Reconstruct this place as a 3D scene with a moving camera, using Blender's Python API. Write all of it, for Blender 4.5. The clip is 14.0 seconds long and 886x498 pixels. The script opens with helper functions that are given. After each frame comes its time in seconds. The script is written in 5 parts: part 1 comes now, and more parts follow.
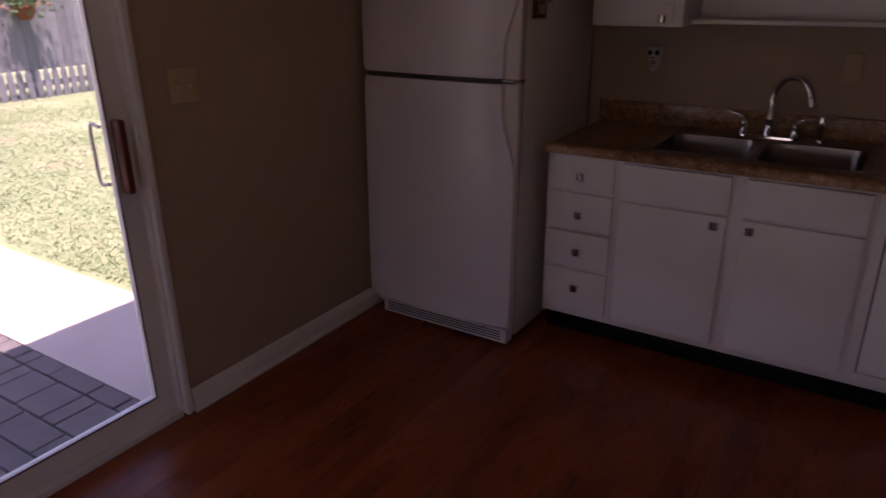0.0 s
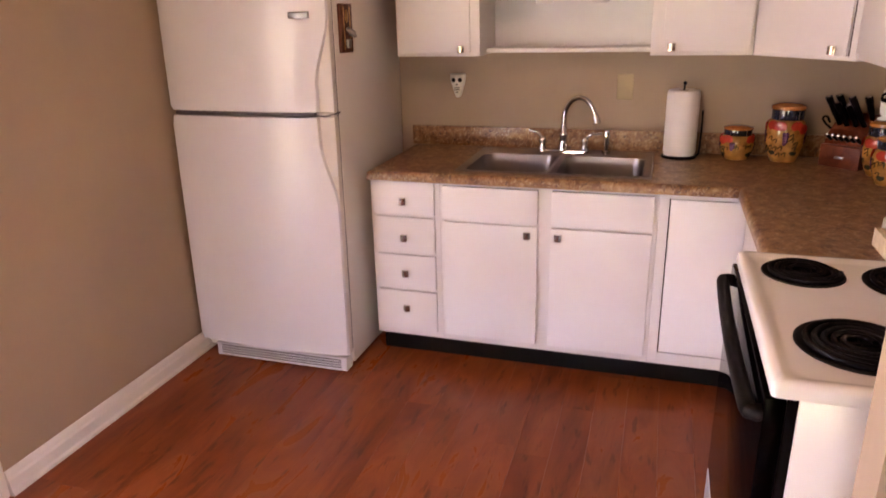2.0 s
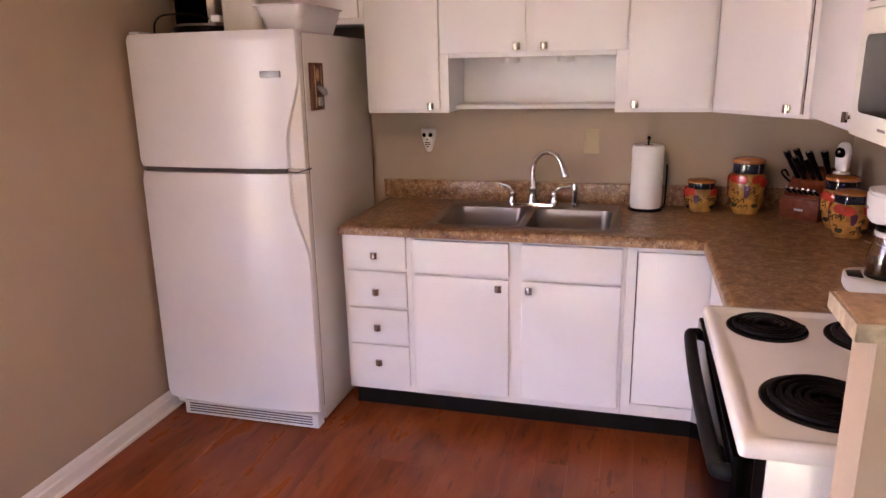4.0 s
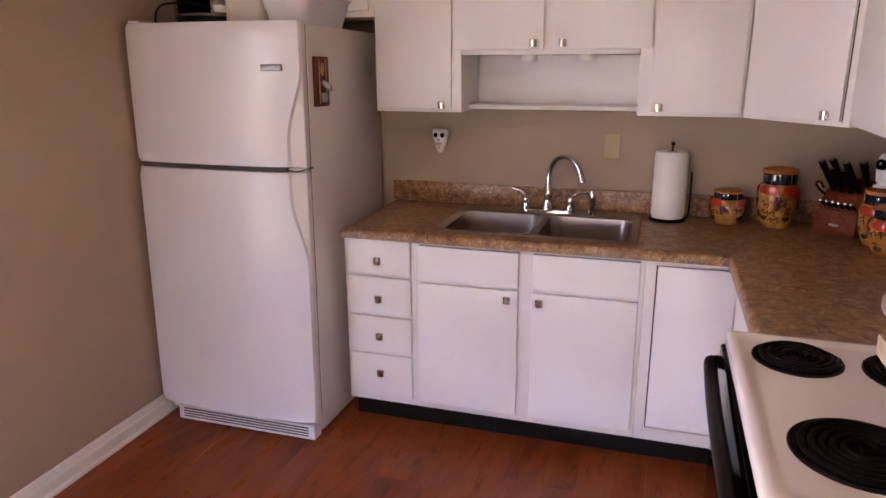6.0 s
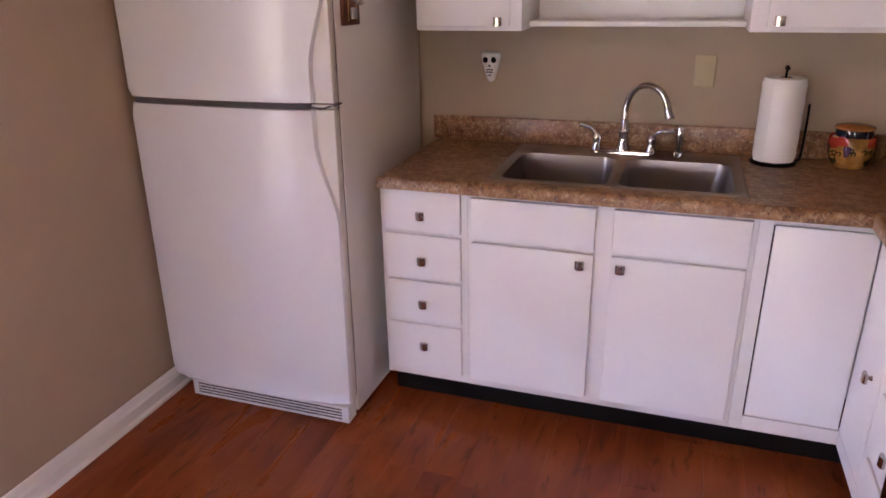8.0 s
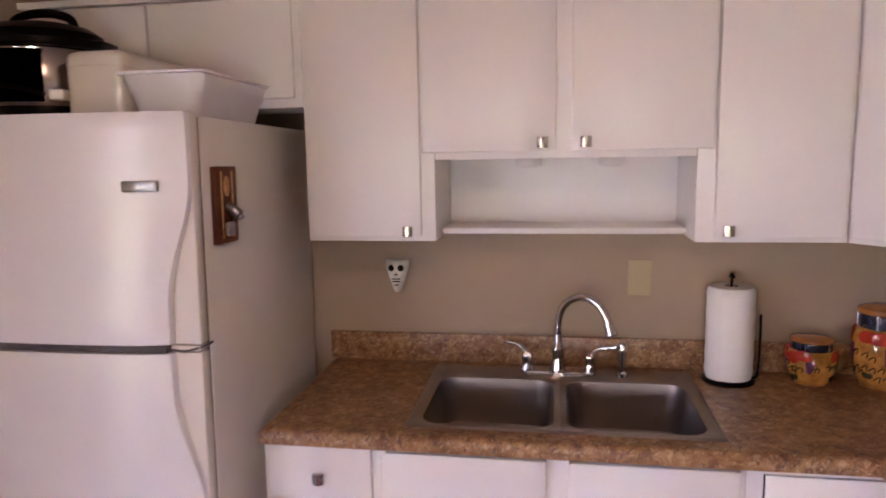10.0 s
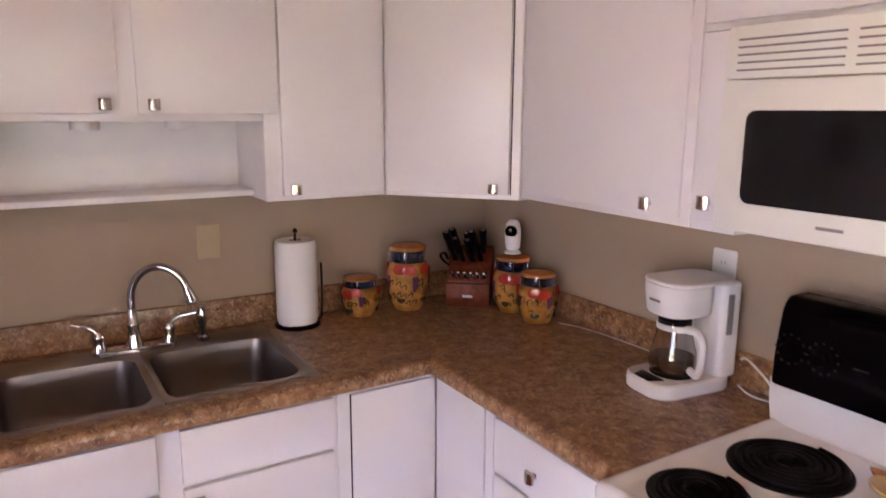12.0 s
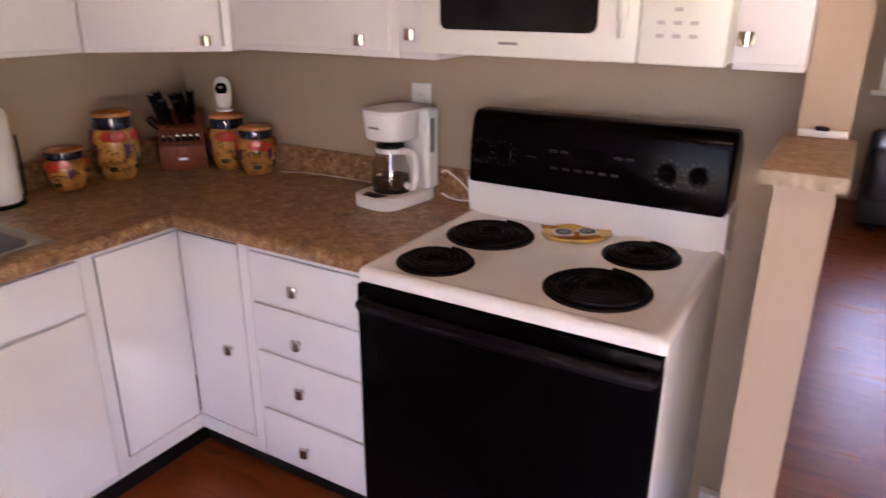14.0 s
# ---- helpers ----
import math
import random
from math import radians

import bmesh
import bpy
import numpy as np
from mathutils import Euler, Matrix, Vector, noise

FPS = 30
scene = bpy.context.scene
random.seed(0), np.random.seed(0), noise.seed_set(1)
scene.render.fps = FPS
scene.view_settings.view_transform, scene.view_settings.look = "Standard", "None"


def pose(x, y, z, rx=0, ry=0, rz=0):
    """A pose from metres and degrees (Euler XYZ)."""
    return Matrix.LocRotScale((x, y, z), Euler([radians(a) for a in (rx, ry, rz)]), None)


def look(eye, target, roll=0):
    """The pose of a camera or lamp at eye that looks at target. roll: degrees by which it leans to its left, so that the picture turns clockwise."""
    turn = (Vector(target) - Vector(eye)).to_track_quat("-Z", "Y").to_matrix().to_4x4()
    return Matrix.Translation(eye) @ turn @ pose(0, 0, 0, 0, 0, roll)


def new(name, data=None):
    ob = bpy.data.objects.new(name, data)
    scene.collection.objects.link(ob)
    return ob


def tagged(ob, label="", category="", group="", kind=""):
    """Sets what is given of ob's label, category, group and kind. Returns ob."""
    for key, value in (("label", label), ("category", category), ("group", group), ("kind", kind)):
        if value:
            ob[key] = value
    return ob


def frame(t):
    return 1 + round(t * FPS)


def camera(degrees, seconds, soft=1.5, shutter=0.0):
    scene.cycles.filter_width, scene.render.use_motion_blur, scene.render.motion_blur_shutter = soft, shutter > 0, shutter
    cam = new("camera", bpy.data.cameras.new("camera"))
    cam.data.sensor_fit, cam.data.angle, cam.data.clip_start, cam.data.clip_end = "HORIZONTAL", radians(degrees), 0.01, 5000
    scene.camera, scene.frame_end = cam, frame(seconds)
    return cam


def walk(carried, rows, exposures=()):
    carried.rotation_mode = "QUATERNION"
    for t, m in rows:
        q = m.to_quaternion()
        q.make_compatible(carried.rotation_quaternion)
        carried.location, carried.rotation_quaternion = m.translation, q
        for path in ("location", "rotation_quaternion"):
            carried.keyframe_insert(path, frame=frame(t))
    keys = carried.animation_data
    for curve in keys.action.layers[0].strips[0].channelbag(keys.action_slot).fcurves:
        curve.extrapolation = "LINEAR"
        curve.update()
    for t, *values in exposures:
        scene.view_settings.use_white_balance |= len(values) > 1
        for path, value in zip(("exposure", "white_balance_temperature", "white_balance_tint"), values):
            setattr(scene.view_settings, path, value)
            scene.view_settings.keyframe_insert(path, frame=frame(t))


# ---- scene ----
cam = camera(65.5, 14.0, 1.5, 0.4)
PATH = [
    (0, (1.919, -3.31, 1.539), (0.908, -1.741, 0.821), -0.6),
    (0.5, (1.914, -3.321, 1.541), (1.073, -1.679, 0.769), -1.2),
    (1, (1.904, -3.348, 1.531), (1.148, -1.692, 0.703), -1.2),
    (1.5, (1.921, -3.358, 1.548), (1.24, -1.646, 0.772), -1.9),
    (2, (1.938, -3.363, 1.574), (1.364, -1.565, 0.912), -1.5),
    (2.5, (1.94, -3.368, 1.597), (1.376, -1.536, 1.026), -1.6),
    (3, (1.945, -3.369, 1.603), (1.397, -1.524, 1.06), -1.3),
    (3.5, (1.948, -3.367, 1.608), (1.438, -1.509, 1.071), -1.4),
    (6, (1.969, -3.184, 1.591), (1.395, -1.344, 1.056), -0.3),
    (6.5, (1.977, -3.082, 1.563), (1.352, -1.301, 0.902), -0.1),
    (7, (1.892, -2.956, 1.538), (1.235, -1.214, 0.808), -1.0),
    (7.2, (1.85, -2.912, 1.537), (1.186, -1.181, 0.786), -1.2),
    (9.5, (1.517, -2.386, 1.604), (1.11, -0.483, 1.145), -1.2),
    (10, (1.498, -2.269, 1.631), (1.176, -0.316, 1.345), -1.0),
    (10.5, (1.43, -2.21, 1.639), (1.47, -0.226, 1.383), 0.3),
    (10.8, (1.364, -2.19, 1.611), (1.765, -0.235, 1.48), -1.0),
    (11, (1.345, -2.191, 1.66), (1.942, -0.291, 1.474), -2.2),
    (11.5, (1.316, -2.228, 1.645), (2.257, -0.48, 1.401), -0.0),
    (12, (1.264, -2.304, 1.632), (2.287, -0.63, 1.24), 0.3),
    (12.5, (1.188, -2.361, 1.616), (2.32, -0.776, 1.159), 0.3),
    (13, (1.061, -2.351, 1.582), (2.397, -0.96, 1.053), -0.6),
    (13.5, (0.968, -2.345, 1.562), (2.446, -1.156, 0.927), -1.2),
    (14, (0.948, -2.364, 1.535), (2.562, -1.407, 0.843), 0.2),
]
EXPOSURES = [
    (0, 1.26, 7450, 59.5),
    (0.5, 2.30, 8980, 58.5),
    (1, 3.8, 9690, 58.5),
    (1.5, 4.20, 9180, 53.5),
    (2, 4.59, 8360, 48.5),
    (3.5, 4.61, 7450, 46.0),
    (6, 4.32, 7090, 46.0),
    (7, 4.27, 6940, 45.5),
    (9.5, 4.41, 6840, 46.0),
    (10.5, 4.44, 7090, 46.0),
    (11.5, 4.42, 6940, 43.0),
    (12.5, 4.24, 7040, 43.0),
    (13.5, 4.08, 7550, 43.5),
    (14, 4.25, 7400, 43.0),
]
walk(cam, [(t, look(eye, target, roll)) for t, eye, target, roll in PATH], EXPOSURES)

# ---- light ----
world = bpy.data.worlds.new("sky")
scene.world = world
world.use_nodes = True
wt = world.node_tree
sky = wt.nodes.new("ShaderNodeTexSky")
sky.sky_type = "NISHITA"
sky.sun_disc = False
sky.sun_elevation, sky.sun_rotation = radians(72), radians(90)
wt.links.new(sky.outputs[0], wt.nodes["Background"].inputs[0])
wt.nodes["Background"].inputs[1].default_value = 0.15
sun = new("sun", bpy.data.lights.new("sun", "SUN"))
sun.data.energy, sun.data.angle, sun.data.color = 5.0, radians(0.5), (1.0, 0.95, 0.88)
sun.matrix_world = look((0, 0, 0), (-math.cos(radians(72)), 0.02, -math.sin(radians(72))))

# ---- plan ----
WX, EX, NY, SY, CZ = -0.138, 2.89, 0.02, -5.4, 2.44      # inner faces of the kitchen walls, ceiling
CT, CB = 0.906, 0.866                                     # worktop's top and underside


# ---- materials ----
def nodes_of(name):
    m = bpy.data.materials.new(name)
    m.use_nodes = True
    t = m.node_tree
    return m, t, t.nodes["Principled BSDF"]


def node(t, kind, **values):
    n = t.nodes.new(kind)
    for key, value in values.items():
        n.inputs[key.replace("_", " ")].default_value = value
    return n


def ramp(t, source, stops):
    r = t.nodes.new("ShaderNodeValToRGB")
    while len(r.color_ramp.elements) < len(stops):
        r.color_ramp.elements.new(0.5)
    for e, (p, c) in zip(r.color_ramp.elements, stops):
        e.position, e.color = p, (*c, 1)
    t.links.new(source, r.inputs[0])
    return r


def surface(name, color, rough=0.5, metal=0.0, vary=0.08, scale=3.0, fine=60.0, bump=0.05, coat=0.0, spec=0.5):
    """Painted, moulded or metal surface: two scales of tone and gloss, fine relief."""
    m, t, b = nodes_of(name)
    co = t.nodes.new("ShaderNodeTexCoord")
    big = node(t, "ShaderNodeTexNoise", Scale=scale, Detail=5.0, Roughness=0.6)
    small = node(t, "ShaderNodeTexNoise", Scale=fine, Detail=3.0)
    for n in (big, small):
        t.links.new(co.outputs["Object"], n.inputs["Vector"])
    lo = tuple(c * (1 - vary) for c in color)
    hi = tuple(min(1, c * (1 + vary)) for c in color)
    r = ramp(t, big.outputs[0], [(0.3, lo), (0.7, hi)])
    t.links.new(r.outputs[0], b.inputs["Base Color"])
    ro = node(t, "ShaderNodeMapRange", To_Min=max(0.02, rough - 0.07), To_Max=min(1, rough + 0.07))
    t.links.new(big.outputs[0], ro.inputs["Value"])
    t.links.new(ro.outputs[0], b.inputs["Roughness"])
    b.inputs["Metallic"].default_value = metal
    b.inputs["Coat Weight"].default_value = coat
    b.inputs["Specular IOR Level"].default_value = spec
    if bump:
        bp = node(t, "ShaderNodeBump", Strength=bump, Distance=0.002)
        t.links.new(small.outputs[0], bp.inputs["Height"])
        t.links.new(bp.outputs[0], b.inputs["Normal"])
    return m


def wood(name, stops, rough, along=(14, 1.2, 14), tone=0.25, bump=0.04, pores=((0.35, (0.8, 0.76, 0.74)), (0.55, (1, 1, 1))), detail=9.0):
    """Boards with grain along their y axis and a tone of their own."""
    m, t, b = nodes_of(name)
    co, info = t.nodes.new("ShaderNodeTexCoord"), t.nodes.new("ShaderNodeObjectInfo")
    shift = t.nodes.new("ShaderNodeVectorMath")
    shift.operation = "MULTIPLY_ADD"
    shift.inputs[1].default_value = (1, 1, 1)
    off = t.nodes.new("ShaderNodeCombineXYZ")
    mul = node(t, "ShaderNodeMath")
    mul.operation = "MULTIPLY"
    mul.inputs[1].default_value = 37.0
    t.links.new(info.outputs["Random"], mul.inputs[0])
    for i in range(3):
        t.links.new(mul.outputs[0], off.inputs[i])
    t.links.new(co.outputs["Object"], shift.inputs[0])
    t.links.new(off.outputs[0], shift.inputs[2])
    mp = t.nodes.new("ShaderNodeMapping")
    mp.inputs["Scale"].default_value = along
    t.links.new(shift.outputs[0], mp.inputs[0])
    grain = node(t, "ShaderNodeTexNoise", Scale=1.0, Detail=detail, Roughness=0.62, Distortion=1.1)
    t.links.new(mp.outputs[0], grain.inputs["Vector"])
    mp2 = t.nodes.new("ShaderNodeMapping")
    mp2.inputs["Scale"].default_value = tuple(a * 5 for a in along)
    t.links.new(shift.outputs[0], mp2.inputs[0])
    pore = node(t, "ShaderNodeTexNoise", Scale=1.0, Detail=4.0)
    t.links.new(mp2.outputs[0], pore.inputs["Vector"])
    r = ramp(t, grain.outputs[0], stops)
    pr = ramp(t, pore.outputs[0], pores)
    mix = t.nodes.new("ShaderNodeMix")
    mix.data_type, mix.blend_type = "RGBA", "MULTIPLY"
    mix.inputs["Factor"].default_value = 0.7
    t.links.new(r.outputs[0], mix.inputs["A"])
    t.links.new(pr.outputs[0], mix.inputs["B"])
    hsv = t.nodes.new("ShaderNodeHueSaturation")
    val = node(t, "ShaderNodeMapRange", To_Min=1 - tone, To_Max=1 + tone)
    t.links.new(info.outputs["Random"], val.inputs["Value"])
    t.links.new(val.outputs[0], hsv.inputs["Value"])
    t.links.new(mix.outputs["Result"], hsv.inputs["Color"])
    t.links.new(hsv.outputs[0], b.inputs["Base Color"])
    ro = node(t, "ShaderNodeMapRange", To_Min=rough + 0.08, To_Max=rough - 0.06)
    t.links.new(grain.outputs[0], ro.inputs["Value"])
    t.links.new(ro.outputs[0], b.inputs["Roughness"])
    b.inputs["Specular IOR Level"].default_value = 0.24
    bp = node(t, "ShaderNodeBump", Strength=bump, Distance=0.002)
    t.links.new(pore.outputs[0], bp.inputs["Height"])
    t.links.new(bp.outputs[0], b.inputs["Normal"])
    return m


def speckled(name):
    """Granite-look laminate: tan ground, brown clouds, dark and pale flecks."""
    m, t, b = nodes_of(name)
    co = t.nodes.new("ShaderNodeTexCoord")
    warp = node(t, "ShaderNodeTexNoise", Scale=55.0, Detail=3.0)
    cloud = node(t, "ShaderNodeTexNoise", Scale=24.0, Detail=6.0, Roughness=0.72)
    dark = node(t, "ShaderNodeTexNoise", Scale=58.0, Detail=5.0, Roughness=0.7, Distortion=0.6)
    pale = node(t, "ShaderNodeTexNoise", Scale=62.0, Detail=4.0, Roughness=0.6, Distortion=0.8)
    grain = node(t, "ShaderNodeTexNoise", Scale=420.0, Detail=2.0)
    shift = t.nodes.new("ShaderNodeVectorMath")
    shift.operation = "ADD"
    shift.inputs[1].default_value = (7.3, 2.1, 4.7)
    t.links.new(co.outputs["Object"], shift.inputs[0])
    for n in (warp, cloud, dark, grain):
        t.links.new(co.outputs["Object"], n.inputs["Vector"])
    t.links.new(shift.outputs[0], pale.inputs["Vector"])

    def blend(kind, a, c, factor):
        x = t.nodes.new("ShaderNodeMix")
        x.data_type, x.blend_type = "RGBA", kind
        if isinstance(factor, float):
            x.inputs["Factor"].default_value = factor
        else:
            t.links.new(factor, x.inputs["Factor"])
        t.links.new(a, x.inputs["A"])
        if isinstance(c, tuple):
            x.inputs["B"].default_value = (*c, 1)
        else:
            t.links.new(c, x.inputs["B"])
        return x.outputs["Result"]
    base = ramp(t, cloud.outputs[0], [(0.34, (0.14, 0.053, 0.02)), (0.45, (0.245, 0.11, 0.044)), (0.56, (0.345, 0.178, 0.077)), (0.68, (0.49, 0.295, 0.15))]).outputs[0]
    light = ramp(t, pale.outputs[0], [(0.53, (0, 0, 0)), (0.63, (0.55, 0.55, 0.55))]).outputs[0]
    spot = ramp(t, dark.outputs[0], [(0.37, (0.75, 0.75, 0.75)), (0.44, (0, 0, 0))]).outputs[0]
    c = blend("MIX", base, (0.6, 0.43, 0.27), light)
    c = blend("MIX", c, (0.055, 0.028, 0.026), spot)
    fine = ramp(t, grain.outputs[0], [(0.3, (0.75, 0.75, 0.75)), (0.7, (1.2, 1.2, 1.2))]).outputs[0]
    c = blend("MULTIPLY", c, fine, 0.25)
    t.links.new(c, b.inputs["Base Color"])
    ro = node(t, "ShaderNodeMapRange", To_Min=0.26, To_Max=0.4)
    t.links.new(warp.outputs[0], ro.inputs["Value"])
    t.links.new(ro.outputs[0], b.inputs["Roughness"])
    bp = node(t, "ShaderNodeBump", Strength=0.05, Distance=0.001)
    t.links.new(dark.outputs[0], bp.inputs["Height"])
    t.links.new(bp.outputs[0], b.inputs["Normal"])
    return m


def clear(name, color=(1, 1, 1), rough=0.0):
    m, t, b = nodes_of(name)
    b.inputs["Base Color"].default_value = (*color, 1)
    b.inputs["Transmission Weight"].default_value = 1.0
    b.inputs["Roughness"].default_value = rough
    b.inputs["IOR"].default_value = 1.45
    return m


M_WALL = surface("tan_wall_paint", (0.435, 0.322, 0.226), 0.6, vary=0.05, scale=1.5, fine=220, bump=0.12)
M_CEIL = surface("ceiling_paint", (0.6, 0.54, 0.46), 0.8, vary=0.03, fine=150, bump=0.3)
M_TRIM = surface("white_trim_paint", (0.8, 0.78, 0.75), 0.38, vary=0.04, scale=4, fine=40)
M_CAB = surface("white_cabinet_paint", (0.82, 0.79, 0.785), 0.31, vary=0.02, scale=1.6, fine=35, bump=0.06)
# shade in the cabinet gaps, put in as a dark colour
M_GAP_SHADE = surface("painted_gap_shade", (0.03, 0.025, 0.022), 0.8, bump=0)
M_TOE = surface("black_toe_board", (0.007, 0.006, 0.006), 0.5, vary=0.2, spec=0.2)
M_NICKEL = surface("brushed_nickel", (0.5, 0.46, 0.43), 0.2, 1.0, fine=300, bump=0.02)
M_CHROME = surface("chrome", (0.6, 0.59, 0.59), 0.12, 1.0, vary=0.03, bump=0)
M_STEEL = surface("brushed_steel", (0.37, 0.32, 0.295), 0.35, 1.0, vary=0.06, scale=2, fine=400, bump=0.03)
M_TOP = speckled("speckled_laminate")
M_CAP = surface("ledge_laminate", (0.36, 0.23, 0.145), 0.75, vary=0.3, scale=45, fine=160, bump=0.1, spec=0.25)
M_FLOOR = wood("cherry_laminate", [(0.3, (0.17, 0.032, 0.0095)), (0.5, (0.262, 0.058, 0.0165)), (0.7, (0.345, 0.088, 0.026))], 0.28, along=(7, 1.5, 7), tone=0.05, pores=[(0.3, (0.42, 0.36, 0.34)), (0.4, (1, 1, 1))], detail=5.0)
M_SUB = surface("floor_joint", (0.05, 0.014, 0.008), 0.6, vary=0.1)
# front slightly blue; sides and door edges darker and warmer
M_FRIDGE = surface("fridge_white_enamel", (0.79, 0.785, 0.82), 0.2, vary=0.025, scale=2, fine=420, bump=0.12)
M_FRSIDE = surface("fridge_side_darker_white", (0.7, 0.66, 0.62), 0.38, vary=0.03, scale=2, fine=300, bump=0.15)
M_GASKET = surface("grey_gasket", (0.09, 0.08, 0.085), 0.6)
M_ENAMEL = surface("range_white_enamel", (0.8, 0.77, 0.74), 0.2, vary=0.03, scale=3, fine=50, bump=0.02, coat=0.3)
M_BLACKGLASS = surface("black_oven_glass", (0.0014, 0.001, 0.0012), 0.03, vary=0.1, bump=0, spec=0.02)
M_BLACK = surface("black_plastic", (0.0035, 0.0025, 0.003), 0.3, vary=0.15, fine=150, spec=0.13)
M_PANEL = surface("panel_black_glass", (0.0022, 0.0015, 0.002), 0.22, vary=0.1, fine=150, spec=0.06, bump=0.02)
M_COIL = surface("coil_element", (0.006, 0.005, 0.006), 0.5, 0.0, spec=0.1, vary=0.25, scale=20, fine=120, bump=0.1)
M_PAN = surface("black_drip_pan", (0.005, 0.0042, 0.005), 0.5, vary=0.2, spec=0.2)
M_PLASTIC = surface("white_plastic", (0.8, 0.78, 0.76), 0.35, vary=0.03, fine=90)
M_IVORY = surface("ivory_appliance_enamel", (0.77, 0.765, 0.69), 0.3, vary=0.02, fine=90)
M_TUB = surface("pale_tub_plastic", (0.74, 0.71, 0.74), 0.4, vary=0.03)
M_ALMOND = surface("almond_plastic", (0.5, 0.395, 0.235), 0.4, vary=0.03)
M_GREYMARK = surface("grey_print", (0.24, 0.22, 0.21), 0.6)
M_PALEMARK = surface("pale_print", (0.2, 0.2, 0.2), 0.5)
M_DIM = surface("dim_panel_print", (0.03, 0.028, 0.031), 0.6, spec=0.1)
M_MWGLASS = surface("smoked_window", (0.008, 0.0065, 0.007), 0.1, bump=0, spec=0.3)
M_SHELL = surface("polished_steel", (0.42, 0.39, 0.37), 0.2, 1.0, vary=0.05, bump=0)
M_CREAMBOX = surface("cream_enamel", (0.7, 0.645, 0.58), 0.3, vary=0.04, coat=0.2)
M_FAINT = surface("faint_key_print", (0.5, 0.47, 0.45), 0.5)
M_OCHRE = surface("ochre_glaze", (0.38, 0.16, 0.035), 0.13, vary=0.5, scale=26, fine=40, bump=0.03, coat=0.4)
M_NAVY = surface("navy_glaze", (0.012, 0.017, 0.035), 0.1, vary=0.2, coat=0.5, bump=0)
M_ORANGE = surface("burnt_orange_glaze", (0.4, 0.125, 0.026), 0.2, vary=0.2, scale=20, coat=0.3)
M_RED = surface("red_glaze", (0.45, 0.04, 0.02), 0.18, vary=0.25, scale=40, coat=0.4, bump=0)
M_PURPLE = surface("purple_glaze", (0.1, 0.025, 0.06), 0.2, vary=0.3, scale=60, coat=0.4, bump=0)
M_VINE = surface("dark_vine_glaze", (0.035, 0.03, 0.012), 0.25, bump=0)
M_BLOCK = wood("reddish_block_wood", [(0.3, (0.11, 0.022, 0.008)), (0.6, (0.2, 0.042, 0.015)), (0.8, (0.28, 0.065, 0.023))], 0.45, along=(30, 4, 30), tone=0.05)
M_HANDLE = wood("door_pull_wood", [(0.3, (0.09, 0.022, 0.012)), (0.7, (0.2, 0.055, 0.03))], 0.4, along=(40, 8, 6), tone=0.02)
M_PLAQUE = wood("brown_plaque_wood", [(0.3, (0.08, 0.02, 0.01)), (0.6, (0.16, 0.045, 0.02)), (0.8, (0.24, 0.075, 0.03))], 0.35, along=(40, 6, 6), tone=0.02)
M_GOLD = surface("worn_gold_paint", (0.5, 0.25, 0.09), 0.4, 0.3, vary=0.4, scale=60)
M_BADGE = surface("silver_badge", (0.3, 0.29, 0.31), 0.38, 0.7, vary=0.06, bump=0)
M_PEWTER = surface("pewter", (0.33, 0.32, 0.33), 0.35, 1.0, vary=0.3, scale=40)
M_PAPER = surface("paper_towel", (0.83, 0.8, 0.76), 0.95, vary=0.02, fine=260, bump=0.5, spec=0.1)
M_CARD = surface("cardboard_core", (0.3, 0.2, 0.12), 0.9)
M_GLASS = clear("window_glass")
M_CARAFE = clear("carafe_glass", (0.93, 0.9, 0.87))
M_COFFEE = surface("coffee_dregs", (0.03, 0.013, 0.006), 0.15, bump=0)
M_YELLOW = surface("yellow_glaze", (0.6, 0.36, 0.07), 0.2, vary=0.2, scale=25, coat=0.4)
M_BARE = surface("bare_particle_edge", (0.38, 0.3, 0.21), 0.8, vary=0.3, scale=40, fine=150, bump=0.4)
M_GRIP = surface("black_grip", (0.005, 0.004, 0.005), 0.45, vary=0.2, fine=150, spec=0.12)
M_CREAM = surface("cream_glaze", (0.68, 0.6, 0.45), 0.22, vary=0.1, coat=0.3)
M_BONE = surface("bone_white_paint", (0.75, 0.73, 0.7), 0.4, vary=0.12, scale=40)
M_SOFA = surface("black_leather", (0.016, 0.014, 0.014), 0.4, vary=0.3, scale=8, fine=120, bump=0.3)
M_CONC = surface("pale_concrete", (0.43, 0.4, 0.38), 0.9, vary=0.1, scale=2.5, fine=90, bump=0.4)
M_PAVER = surface("grey_paver", (0.12, 0.12, 0.125), 0.9, vary=0.2, scale=5, fine=70, bump=0.6)
M_SOIL, _t, _b = nodes_of("patchy_lawn")
_n = node(_t, "ShaderNodeTexNoise", Scale=0.9, Detail=8.0, Roughness=0.65)
_t.links.new(_t.nodes.new("ShaderNodeTexCoord").outputs["Object"], _n.inputs["Vector"])
_t.links.new(ramp(_t, _n.outputs[0], [(0.36, (0.16, 0.235, 0.12)), (0.55, (0.21, 0.265, 0.15)), (0.68, (0.36, 0.3, 0.22))]).outputs[0], _b.inputs["Base Color"])
_b.inputs["Roughness"].default_value = 1.0
M_BLADE = surface("grass_blade", (0.16, 0.25, 0.125), 0.8, vary=0.2, scale=0.9, bump=0)
M_FENCE = wood("weathered_fence", [(0.3, (0.11, 0.125, 0.14)), (0.6, (0.17, 0.19, 0.21)), (0.8, (0.22, 0.245, 0.27))], 0.9, along=(30, 30, 3), tone=0.2, bump=0.4)
